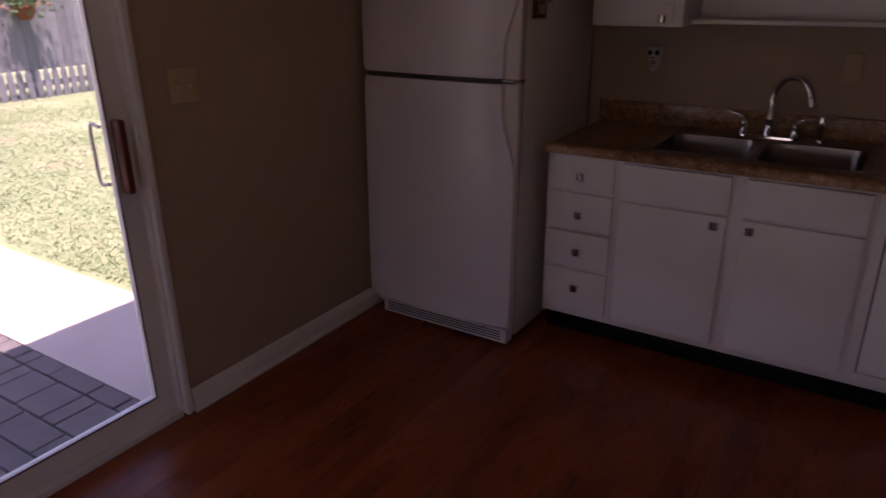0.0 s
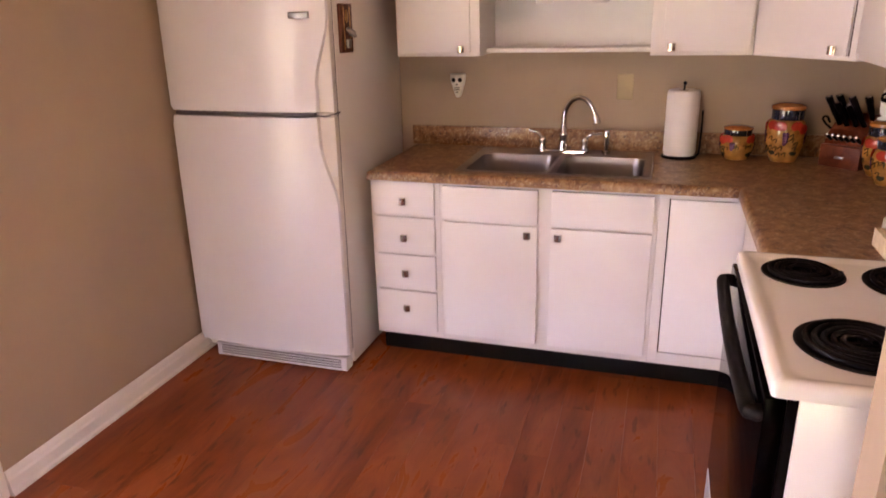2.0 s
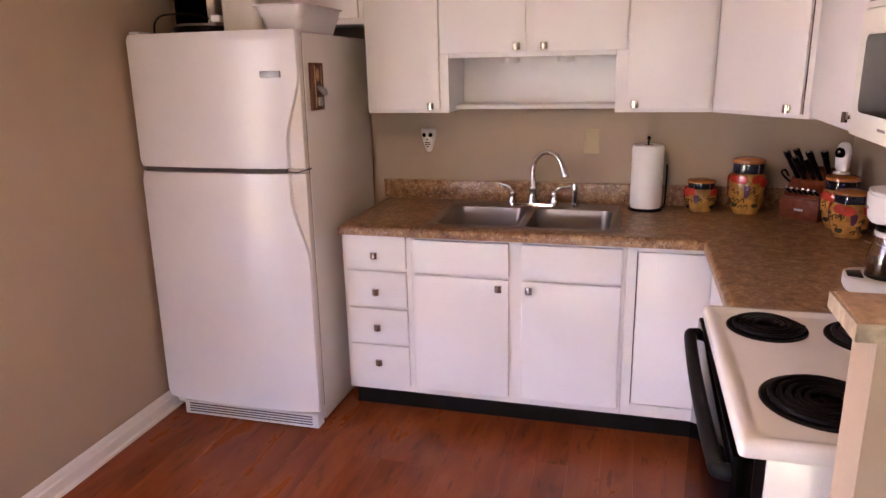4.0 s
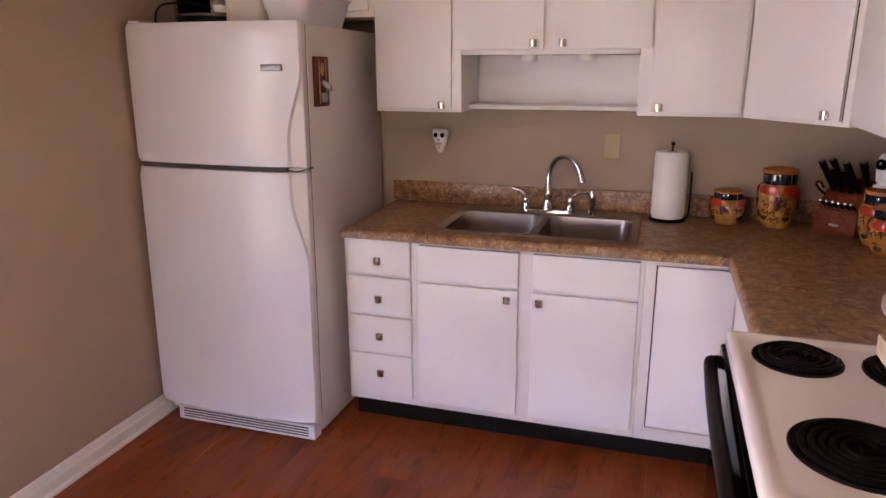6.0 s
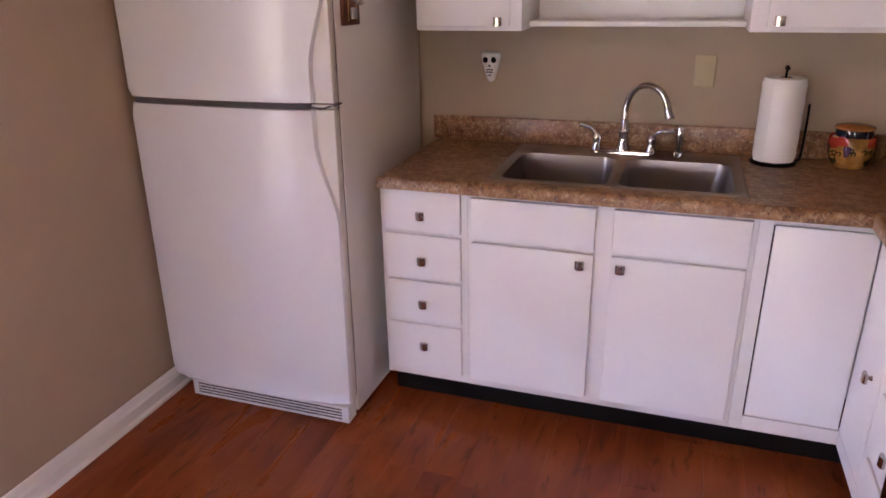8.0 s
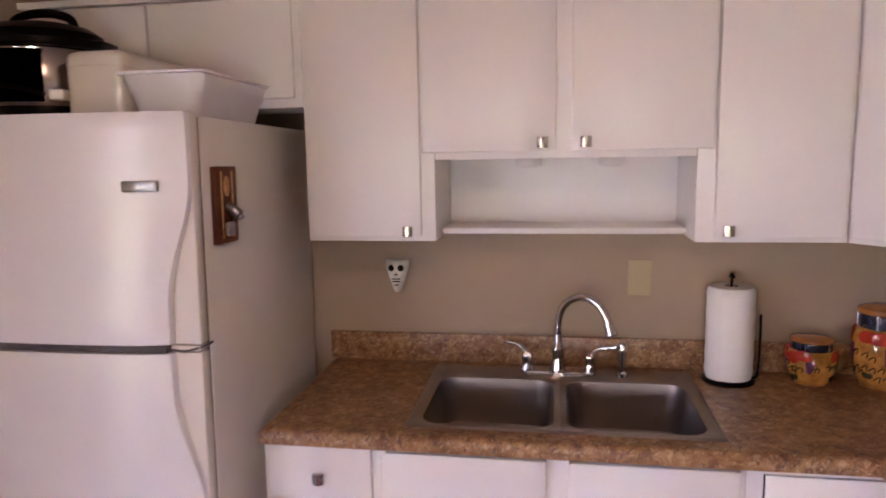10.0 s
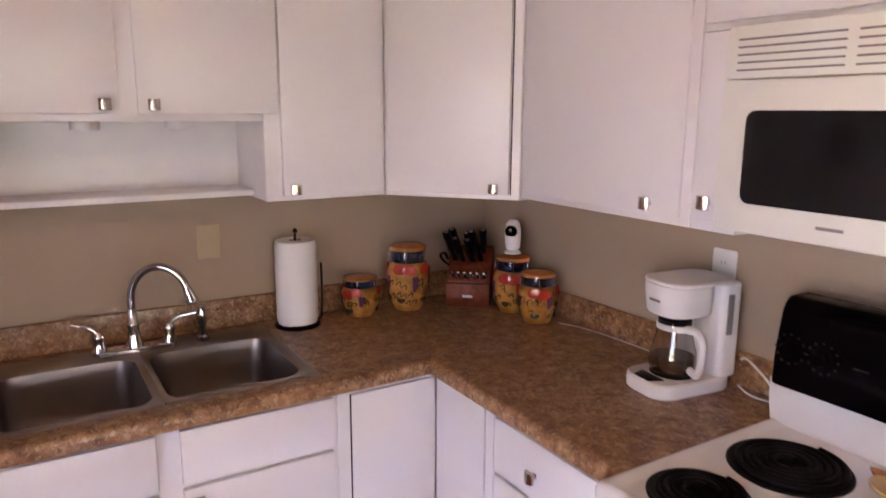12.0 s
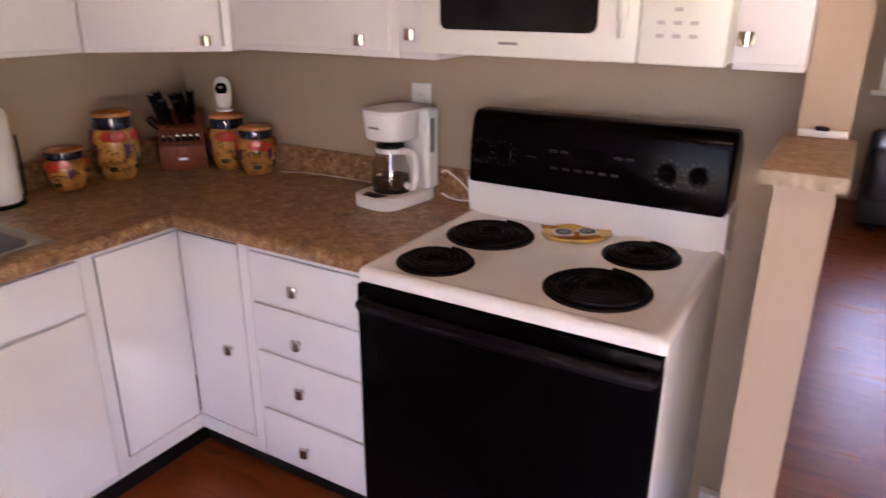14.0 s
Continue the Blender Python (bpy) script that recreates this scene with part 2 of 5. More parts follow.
M_LEAF = surface("dark_leaf", (0.04, 0.09, 0.03), 0.6, vary=0.4, scale=20)
M_FLOWER = surface("pink_petal", (0.5, 0.12, 0.12), 0.6, vary=0.2)
M_SIDING = surface("house_siding", (0.6, 0.57, 0.52), 0.7, vary=0.08)
M_ROOF = surface("eave_board", (0.6, 0.58, 0.55), 0.7)


# ---- mesh helpers ----
def box(bm, x0, x1, y0, y1, z0, z1):
    return bmesh.ops.create_cube(bm, size=1, matrix=Matrix.Translation(((x0 + x1) / 2, (y0 + y1) / 2, (z0 + z1) / 2)) @ Matrix.Diagonal((abs(x1 - x0), abs(y1 - y0), abs(z1 - z0), 1)))["verts"]


def rbox(x0, x1, y0, y1, z0, z1, r=0.003, seg=2):
    bm = bmesh.new()
    box(bm, x0, x1, y0, y1, z0, z1)
    bmesh.ops.bevel(bm, geom=bm.edges[:], offset=r, segments=seg, affect="EDGES", profile=0.5)
    return bm


def shade(bm):
    """Flat on the main planes and caps, smooth on roundings."""
    bm.normal_update()
    for f in bm.faces:
        f.smooth = len(f.verts) < 7 and max(abs(f.normal.x), abs(f.normal.y), abs(f.normal.z)) < 0.9999


def boxes(*rows):
    bm = bmesh.new()
    for r in rows:
        box(bm, *r)
    return bm


def lathe(profile, cx=0.0, cy=0.0, seg=32, bm=None):
    """Turned body from (radius, height) pairs."""
    bm = bm or bmesh.new()
    rings = [[bm.verts.new((cx + r * math.cos(2 * math.pi * i / seg), cy + r * math.sin(2 * math.pi * i / seg), z)) for i in range(seg)] for r, z in profile]
    for a, b in zip(rings, rings[1:]):
        for i in range(seg):
            j = (i + 1) % seg
            bm.faces.new((a[i], a[j], b[j], b[i]))
    bm.faces.new(rings[0][::-1])
    bm.faces.new(rings[-1])
    return bm


def tube(points, r, seg=10, bm=None, closed=False):
    """Round bar along a smooth line of points; r is one radius or one for each point."""
    bm = bm or bmesh.new()
    pts = [Vector(p) for p in points]
    rs = r if isinstance(r, (list, tuple)) else [r] * len(pts)
    up, rings = None, []
    for i, p in enumerate(pts):
        d = (pts[min(i + 1, len(pts) - 1)] - pts[max(i - 1, 0)]).normalized()
        if up is None:
            up = d.orthogonal().normalized()
        up = (up - d * up.dot(d)).normalized()
        side = d.cross(up)
        rings.append([bm.verts.new(p + rs[i] * (math.cos(2 * math.pi * k / seg) * up + math.sin(2 * math.pi * k / seg) * side)) for k in range(seg)])
    for a, b in zip(rings, rings[1:]):
        for k in range(seg):
            j = (k + 1) % seg
            bm.faces.new((a[k], a[j], b[j], b[k]))
    bm.faces.new(rings[0][::-1])
    bm.faces.new(rings[-1])
    return bm


def bend(points, n=8):
    """Catmull-Rom line through the points."""
    p = [Vector(q) for q in points]
    p = [2 * p[0] - p[1]] + p + [2 * p[-1] - p[-2]]
    out = []
    for a, b, c, d in zip(p, p[1:], p[2:], p[3:]):
        for k in range(n):
            u = k / n
            out.append(0.5 * (2 * b + (c - a) * u + (2 * a - 5 * b + 4 * c - d) * u * u + (3 * b - a - 3 * c + d) * u ** 3))
    return out + [p[-2]]


def ball(bm, c, r, sx=1.0, sy=1.0, sz=1.0, u=14, v=9, turn=0.0):
    return bmesh.ops.create_uvsphere(bm, u_segments=u, v_segments=v, radius=r, matrix=Matrix.Translation(c) @ Matrix.Rotation(turn, 4, "Z") @ Matrix.Diagonal((sx, sy, sz, 1)))["verts"]


def rounded(x0, x1, y0, y1, r, n=6):
    pts = []
    for cx, cy, a in ((x1 - r, y1 - r, 0), (x0 + r, y1 - r, 90), (x0 + r, y0 + r, 180), (x1 - r, y0 + r, 270)):
        for k in range(n + 1):
            w = radians(a + 90 * k / n)
            pts.append((cx + r * math.cos(w), cy + r * math.sin(w)))
    return pts


def loft(loops, cap0=True, cap1=True, bm=None):
    """Skin over loops of equally many (x, y, z)."""
    bm = bm or bmesh.new()
    rings = [[bm.verts.new(p) for p in loop] for loop in loops]
    n = len(rings[0])
    for a, b in zip(rings, rings[1:]):
        for k in range(n):
            j = (k + 1) % n
            bm.faces.new((a[k], a[j], b[j], b[k]))
    if cap0:
        bm.faces.new(rings[0][::-1])
    if cap1:
        bm.faces.new(rings[-1])
    return bm


def prism(outline, axis, a, b, r=0.0):
    """Outline of (u, v) drawn out from a to b along an axis; u, v are the other two axes in order."""
    bm = bmesh.new()

    def at(u, v, w):
        return {"x": (w, u, v), "y": (u, w, v), "z": (u, v, w)}[axis]
    lo = [bm.verts.new(at(u, v, a)) for u, v in outline]
    hi = [bm.verts.new(at(u, v, b)) for u, v in outline]
    n = len(lo)
    for k in range(n):
        j = (k + 1) % n
        bm.faces.new((lo[k], lo[j], hi[j], hi[k]))
    bm.faces.new(lo[::-1])
    bm.faces.new(hi)
    bmesh.ops.recalc_face_normals(bm, faces=bm.faces[:])
    if r:
        bmesh.ops.bevel(bm, geom=bm.edges[:], offset=r, segments=2, affect="EDGES", profile=0.5)
    return bm


def mesh_of(name, bm, *mats, smooth=True):
    bmesh.ops.recalc_face_normals(bm, faces=bm.faces[:])
    shade(bm)
    me = bpy.data.meshes.new(name)
    bm.to_mesh(me)
    bm.free()
    for m in mats:
        me.materials.append(m)
    if smooth:
        me.set_sharp_from_angle(angle=radians(38))
    return me


def part(name, bm, material, parent, label=""):
    ob = new(name, mesh_of(name, bm, material))
    ob.parent = parent
    if label:
        ob["label"] = label
    return ob


def thing(name, label, category, group="", at=None):
    ob = tagged(new(name), label, category, group)
    if at is not None:
        ob.matrix_basis = at
    return ob


def solid(name, bm, material, label, category, group="", kind="", at=None):
    ob = tagged(new(name, mesh_of(name, bm, material)), label, category, group, kind)
    if at is not None:
        ob.matrix_basis = at
    return ob


def setting(name, bm, material, label="", category=""):
    return tagged(new(name, mesh_of(name, bm, material)), label, category, "", "structure")


# ---- structure ----
T = 0.15
DY0, DY1, DZ = -3.78, -1.935, 2.05                        # sliding door's opening
LX, LS, LN = 7.2, -5.4, 0.02                               # the living room's far walls
setting("wall_north", boxes((WX - T, EX + 0.12, NY, NY + T, -0.1, CZ)), M_WALL, "tan painted wall behind the sink", "wall")
setting("wall_west", boxes((WX - T, WX, DY1, NY, -0.1, CZ), (WX - T, WX, SY, DY0, -0.1, CZ), (WX - T, WX, DY0, DY1, DZ, CZ)), M_WALL, "tan painted wall with the patio door opening", "wall")
setting("wall_east", boxes((EX, EX + 0.12, -2.262, NY, 0, CZ)), M_WALL, "tan painted wall behind the range", "wall")
setting("wall_stub", boxes((2.29, EX + 0.12, -2.362, -2.262, 0, 1.222), (2.64, EX + 0.12, -2.362, -2.262, 1.222, CZ)), M_WALL, "tan half wall beside the range, full height behind its ledge", "wall")
HX0, HX1, HZ0, HZ1 = 0.95, 2.25, 0.1, 1.5                # unseen window behind the start, added for low light from the south
setting("wall_south", boxes((WX - T, HX0, LS - T, LS, -0.1, CZ), (HX1, LX + T, LS - T, LS, -0.1, CZ), (HX0, HX1, LS - T, LS, -0.1, HZ0), (HX0, HX1, LS - T, LS, HZ1, CZ)), M_WALL, "tan wall at the far end", "wall")
setting("wall_living_north", boxes((EX + 0.121, LX + T, LN, LN + T, -0.1, CZ)), M_WALL, "tan wall of the living room", "wall")
VY0, VY1, VZ0, VZ1 = -5.1, -2.49, 0.87, 2.2
setting("wall_living_east", boxes((LX, LX + T, VY1, LN, -0.1, CZ), (LX, LX + T, LS, VY0, -0.1, CZ), (LX, LX + T, VY0, VY1, -0.1, VZ0), (LX, LX + T, VY0, VY1, VZ1, CZ)), M_WALL, "tan living room wall with a window", "wall")
# ceiling is out of view; its cream tone is chosen to cut light from above
setting("ceiling", boxes((WX - T, LX + T, LS - T, LN + T, CZ, CZ + 0.12)), M_CEIL, "cream painted ceiling", "ceiling")
floor = setting("floor", boxes((WX - T, LX + T, LS - T, LN + T, -0.16, -0.008)), M_SUB, "reddish cherry laminate plank floor", "floor")


def skirting(name, y0, y1, x, s):
    h = [(0, 0), (0.026, 0), (0.026, 0.012), (0.018, 0.02), (0.018, 0.06), (0.011, 0.068), (0.0105, 0.084), (0.005, 0.095), (0, 0.095)]
    return setting(name, prism([(x + s * u, z) for u, z in h], "y", y0, y1), M_TRIM, "white painted baseboard with a moulded top", "baseboard")


skirting("baseboard", DY1 + 0.012, NY, WX, 1)
skirting("baseboard_south", SY, DY0 - 0.07, WX, 1)
setting("baseboard_stub", boxes((2.862, 2.888, -2.26, -2.16, 0.0, 0.09)), M_TRIM, "white baseboard end", "baseboard")

ledge = setting("ledge_cap", rbox(2.262, 2.639, -2.374, -2.242, 1.224, 1.25, 0.003), M_CAP, "speckled laminate cap on the half wall", "ledge")
part("edge_strip", boxes((2.2565, 2.2615, -2.379, -2.237, 1.222, 1.248)), M_BARE, ledge, "pale chipped edge strip")
part("edge_strip", boxes((2.262, 2.639, -2.379, -2.3745, 1.222, 1.248)), M_BARE, ledge)
part("edge_strip", boxes((2.262, 2.639, -2.2415, -2.237, 1.222, 1.248)), M_BARE, ledge)
part("end_strip", rbox(2.622, 2.6395, -2.361, -2.264, 1.2505, 1.266, 0.002), M_TRIM, ledge, "pale strip at the foot of the post")
part("clip", rbox(2.612, 2.628, -2.325, -2.296, 1.2662, 1.274, 0.003), M_BLACK, ledge, "small dark clip")


def patio_door():
    d = tagged(new("door_1"), "white framed sliding glass patio door, closed", "door", "", "structure")
    x0, x1 = WX - 0.13, WX - 0.012
    for nm, b in (("jamb", (x0, x1, DY1 - 0.028, DY1, 0.0, DZ)), ("jamb", (x0, x1, DY0, DY0 + 0.028, 0.0, DZ)), ("head", (x0, x1, DY0 + 0.028, DY1 - 0.028, DZ - 0.028, DZ)), ("sill", (x0, x1 + 0.01, DY0 + 0.028, DY1 - 0.028, -0.004, 0.024))):
        part(nm, rbox(*b, 0.003), M_TRIM, d)
    for y0, y1, z0, z1 in ((DY1 - 0.02, DY1 + 0.006, 0.0, DZ + 0.05), (DY0 - 0.06, DY0 + 0.01, 0.0, DZ + 0.05), (DY0 + 0.01, DY1 - 0.02, DZ - 0.02, DZ + 0.05)):
        part("casing", rbox(WX - 0.011, WX + 0.014, y0, y1, z0, z1, 0.005), M_TRIM, d)
    ym = (DY0 + DY1) / 2
    for x, a, b in ((WX - 0.055, ym - 0.03, DY1 - 0.029), (WX - 0.105, DY0 + 0.029, ym + 0.03)):
        leaf = part("sash", boxes((x - 0.018, x + 0.018, a, a + 0.075, 0.026, DZ - 0.03), (x - 0.018, x + 0.018, b - 0.075, b, 0.026, DZ - 0.03), (x - 0.018, x + 0.018, a + 0.075, b - 0.075, 0.026, 0.11), (x - 0.018, x + 0.018, a + 0.075, b - 0.075, DZ - 0.12, DZ - 0.03)), M_TRIM, d)
        g = part("pane", boxes((x - 0.006, x + 0.006, a + 0.072, b - 0.072, 0.108, DZ - 0.118)), M_GLASS, leaf)
        g.visible_shadow = False
        s = part("seal", boxes((x + 0.0185, x + 0.0215, b - 0.079, b - 0.074, 0.11, DZ - 0.12), (x + 0.0185, x + 0.0215, a + 0.075, b - 0.079, 0.108, 0.114)), M_GASKET, leaf)
    yh = DY1 - 0.083
    part("handle", rbox(WX - 0.036, WX + 0.012, yh - 0.012, yh + 0.014, 0.9, 1.145, 0.008), M_HANDLE, d, "reddish wooden pull")
    part("handle_bracket", tube(bend([(WX - 0.07, yh - 0.03, 1.12), (WX - 0.12, yh - 0.03, 1.12), (WX - 0.125, yh - 0.03, 1.02), (WX - 0.12, yh - 0.03, 0.93), (WX - 0.07, yh - 0.03, 0.93)]), 0.006), M_PEWTER, d, "grey outer pull")


patio_door()


def living_window():
    w = tagged(new("window_1"), "bright white-framed living room window", "window", "", "structure")
    x = LX + 0.05
    part("window_frame", boxes((x - 0.03, x + 0.03, VY0, VY0 + 0.05, VZ0, VZ1), (x - 0.03, x + 0.03, VY1 - 0.05, VY1, VZ0, VZ1), (x - 0.03, x + 0.03, VY0 + 0.05, VY1 - 0.05, VZ0, VZ0 + 0.05), (x - 0.03, x + 0.03, VY0 + 0.05, VY1 - 0.05, VZ1 - 0.05, VZ1), (x - 0.025, x + 0.025, VY0 + 0.05, VY1 - 0.05, 1.46, 1.5)), M_TRIM, w)
    g = part("pane", boxes((x - 0.004, x + 0.004, VY0 + 0.05, VY1 - 0.05, VZ0 + 0.05, 1.46)), M_GLASS, w)
    g2 = part("pane", boxes((x - 0.004, x + 0.004, VY0 + 0.05, VY1 - 0.05, 1.5, VZ1 - 0.05)), M_GLASS, w)
    g.visible_shadow = g2.visible_shadow = False
    part("window_sill", rbox(LX - 0.05, LX - 0.001, VY0 - 0.05, VY1 + 0.05, VZ0 - 0.035, VZ0 - 0.003, 0.004), M_TRIM, w)


living_window()


def added_south_window():
    # added opening, out of view; it fills the south-facing fronts with daylight
    w = tagged(new("added_window"), "unseen white-framed window added to light the dining end", "window", "", "structure")
    y = LS - 0.05
    part("window_frame", boxes((HX0, HX0 + 0.05, y - 0.03, y + 0.03, HZ0, HZ1), (HX1 - 0.05, HX1, y - 0.03, y + 0.03, HZ0, HZ1), (HX0 + 0.05, HX1 - 0.05, y - 0.03, y + 0.03, HZ0, HZ0 + 0.05), (HX0 + 0.05, HX1 - 0.05, y - 0.03, y + 0.03, HZ1 - 0.05, HZ1)), M_TRIM, w)
    g = part("pane", boxes((HX0 + 0.05, HX1 - 0.05, y - 0.004, y + 0.004, HZ0 + 0.05, HZ1 - 0.05)), M_GLASS, w)
    g.visible_shadow = False


added_south_window()


# ---- cabinets ----
def knob(parent, p, n):
    """Square knob with a bowed face on a short stem; n: the way it faces."""
    bm = bmesh.new()
    up = Vector((0, 0, 1))
    side = up.cross(Vector(n)).normalized()
    m = Matrix.Translation(p) @ Matrix((side, up, Vector(n))).transposed().to_4x4()
    lathe([(0.0085, -0.001), (0.0065, 0.004), (0.0055, 0.0145)], seg=12, bm=bm)
    h = 0.0148
    arc = [(h * u, 0.0265 - 0.0065 * u * u) for u in (-1, -0.7, -0.35, 0, 0.35, 0.7, 1)]
    outline = [(-h, 0.014), (h, 0.014)] + arc[::-1]
    loft([[(x * k, y, z) for x, z in outline] for k, y in ((0.94, -h), (1.0, -h + 0.0012), (1.0, h - 0.0012), (0.94, h))], bm=bm)
    bm.transform(m)
    return part("knob", bm, M_NICKEL, parent, "square brushed nickel knob")


def front_y(name, parent, x0, x1, z0, z1, y, kx=None, kz=None, th=0.0185):
    """Overlay door or drawer front that faces the room from the north wall."""
    f = part(name, rbox(x0, x1, y, y + th, z0, z1, 0.004), M_CAB, parent)
    if kx is not None:
        knob(f, (kx, y, kz), (0, -1, 0))
    return f


def front_x(name, parent, y0, y1, z0, z1, x, ky=None, kz=None, th=0.012):
    f = part(name, rbox(x, x + th, y0, y1, z0, z1, 0.004), M_CAB, parent)
    if ky is not None:
        knob(f, (x, ky, kz), (-1, 0, 0))
    return f


FY, FX = -0.616, 2.27                                     # planes of the door fronts, north and east run
Z0 = 0.112


def base_cabinets():
    g = "base cabinets"
    by = FY + 0.019
    c = thing("base_cabinet", "white painted base cabinet with four stacked drawers", "cabinet", g)
    part("body", rbox(0.721, 1.046, by, NY - 0.002, Z0, CB - 0.002, 0.002), M_CAB, c)
    part("toe_board", boxes((0.726, 1.046, by + 0.065, by + 0.08, 0.001, Z0)), M_TOE, c, "black recessed toe board")
    for z0, z1, kz in ((0.712, 0.862, 0.775), (0.533, 0.697, 0.605), (0.357, 0.518, 0.435), (0.145, 0.342, 0.263)):
        front_y("drawer_front", c, 0.742, 1.024, z0, z1, FY, 0.883, kz)
    c = thing("sink_cabinet", "white painted sink base cabinet with two doors", "cabinet", g)
    part("face_frame", boxes((1.047, 1.958, by, by + 0.02, Z0, CB - 0.002)), M_CAB, c)
    for x in (1.047, 1.94):
        part("side_panel", boxes((x, x + 0.018, by + 0.0205, NY - 0.002, Z0, CB - 0.002)), M_CAB, c)
    part("bottom_panel", boxes((1.066, 1.939, by + 0.0205, NY - 0.002, Z0, Z0 + 0.02)), M_CAB, c)
    part("toe_board", boxes((1.046, 1.96, by + 0.065, by + 0.08, 0.001, Z0)), M_TOE, c, "black recessed toe board")
    for x0, x1, kx in ((1.062, 1.479, 1.437), (1.535, 1.942, 1.567)):
        front_y("false_front", c, x0, x1, 0.703, 0.85, FY)
        front_y("door", c, x0, x1, 0.145, 0.690, FY, kx, 0.656)
    c = thing("corner_cabinet", "white painted corner base cabinet with a folding two-leaf door", "cabinet", g)
    bx = FX + 0.0165
    part("stile", boxes((1.959, 1.998, by, NY - 0.002, Z0, CB - 0.002)), M_CAB, c)
    for z0, z1 in ((0.842, CB - 0.002), (Z0, 0.164)):
        part("rail", boxes((1.9985, 2.31, by, by + 0.02, z0, z1)), M_CAB, c)
        part("rail", boxes((bx, bx + 0.02, -0.861, by - 0.0005, z0, z1)), M_CAB, c)
    part("side_panel", boxes((bx, EX - 0.002, -0.8995, -0.862, Z0, CB - 0.002)), M_CAB, c)
    part("back_panel", boxes((1.9985, EX - 0.002, by + 0.3, by + 0.32, Z0, CB - 0.002)), M_CAB, c)
    part("toe_board", boxes((1.958, 2.36, by + 0.065, by + 0.08, 0.001, Z0), (2.355, 2.37, -0.9, by + 0.065, 0.001, Z0)), M_TOE, c, "black recessed toe board")
    d = front_y("door", c, 2.003, 2.283, 0.168, 0.838, FY + 0.018, th=0.012)
    d = front_x("door", c, -0.857, FY + 0.0175, 0.168, 0.838, FX + 0.014, -0.787, 0.476)
    # door gaps aren't cut: dark strips paint their shade on the frame
    part("shade_strip", boxes((1.9985, 2.0025, by - 0.0008, by + 0.001, 0.168, 0.84)), M_GAP_SHADE, c, "dark strip standing in for gap shade beside the door")
    part("shade_strip", boxes((bx - 0.0012, bx + 0.001, -0.857, -0.605, 0.8385, 0.8415)), M_GAP_SHADE, c, "dark strip standing in for gap shade above the door")
    c = thing("base_cabinet", "white painted base cabinet with four stacked drawers beside the range", "cabinet", g)
    part("body", rbox(bx, EX - 0.002, -1.386, -0.9005, Z0, CB - 0.002, 0.002), M_CAB, c)
    part("toe_board", boxes((2.355, 2.37, -1.385, -0.9, 0.001, Z0)), M_TOE, c, "black recessed toe board")
    for z0, z1, kz in ((0.684, 0.836, 0.748), (0.524, 0.672, 0.579), (0.318, 0.511, 0.417), (0.125, 0.305, 0.206)):
        front_x("drawer_front", c, -1.372, -0.918, z0, z1, FX + 0.004, -1.09, kz, 0.012)
        # shade under each drawer front, painted as a thin dark strip
        part("shade_strip", boxes((bx - 0.0008, bx + 0.001, -1.372, -0.918, z0 - 0.0045, z0 - 0.0005)), M_GAP_SHADE, c, "dark strip standing in for gap shade under the drawer")


base_cabinets()


def wall_cabinet(x0, x1, z0, z1, doors, label, group="wall cabinets"):
    c = thing("wall_cabinet", label, "cabinet", group)
    part("body", rbox(x0, x1, -0.293, NY - 0.002, z0, z1, 0.002), M_CAB, c)
    for a, b, e, f, kx, kz in doors:
        front_y("door", c, a, b, e, f, -0.312, kx, kz)
    part("trim", rbox(x0, x1, -0.318, -0.2935, z1 - 0.016, z1 + 0.004, 0.003), M_CAB, c)
    return c


UB, UT, DT = 1.365, 2.092, 2.07
wall_cabinet(-0.13, 0.762, 1.762, UT, ((0.33, 0.742, 1.787, DT, None, 0), (-0.1, 0.288, 1.787, DT, None, 0)), "white painted wall cabinet above the refrigerator")
wall_cabinet(0.764, 1.152, UB, UT, ((0.786, 1.112, 1.38, DT, 1.074, 1.397),), "white painted single-door wall cabinet")
wall_cabinet(1.154, 1.876, 1.602, UT, ((1.12, 1.498, 1.622, DT, 1.461, 1.646), (1.541, 1.918, 1.622, DT, 1.579, 1.646)), "white painted two-door wall cabinet over the sink nook")
wall_cabinet(1.878, 2.27, UB, UT, ((1.926, 2.256, 1.38, DT, 1.959, 1.4),), "white painted single-door wall cabinet")

nook = thing("sink_nook", "white open shelf nook above the sink", "shelf")
part("back_panel", boxes((1.1525, 1.8775, 0.004, NY - 0.002, 1.378, 1.6)), M_CAB, nook)
part("shelf", rbox(1.1525, 1.8775, -0.17, 0.003, 1.372, 1.39, 0.003), M_CAB, nook)
for x in (1.42, 1.66):
    l = thing("puck_light", "small round white puck light under the cabinet", "lamp", "puck lights")
    part("housing", lathe([(0.037, 1.578), (0.037, 1.6), (0.034, 1.6018)], x, -0.2, 28), M_PLASTIC, l)
    part("lens", lathe([(0.026, 1.575), (0.029, 1.5785)], x, -0.2, 24), M_TUB, l)


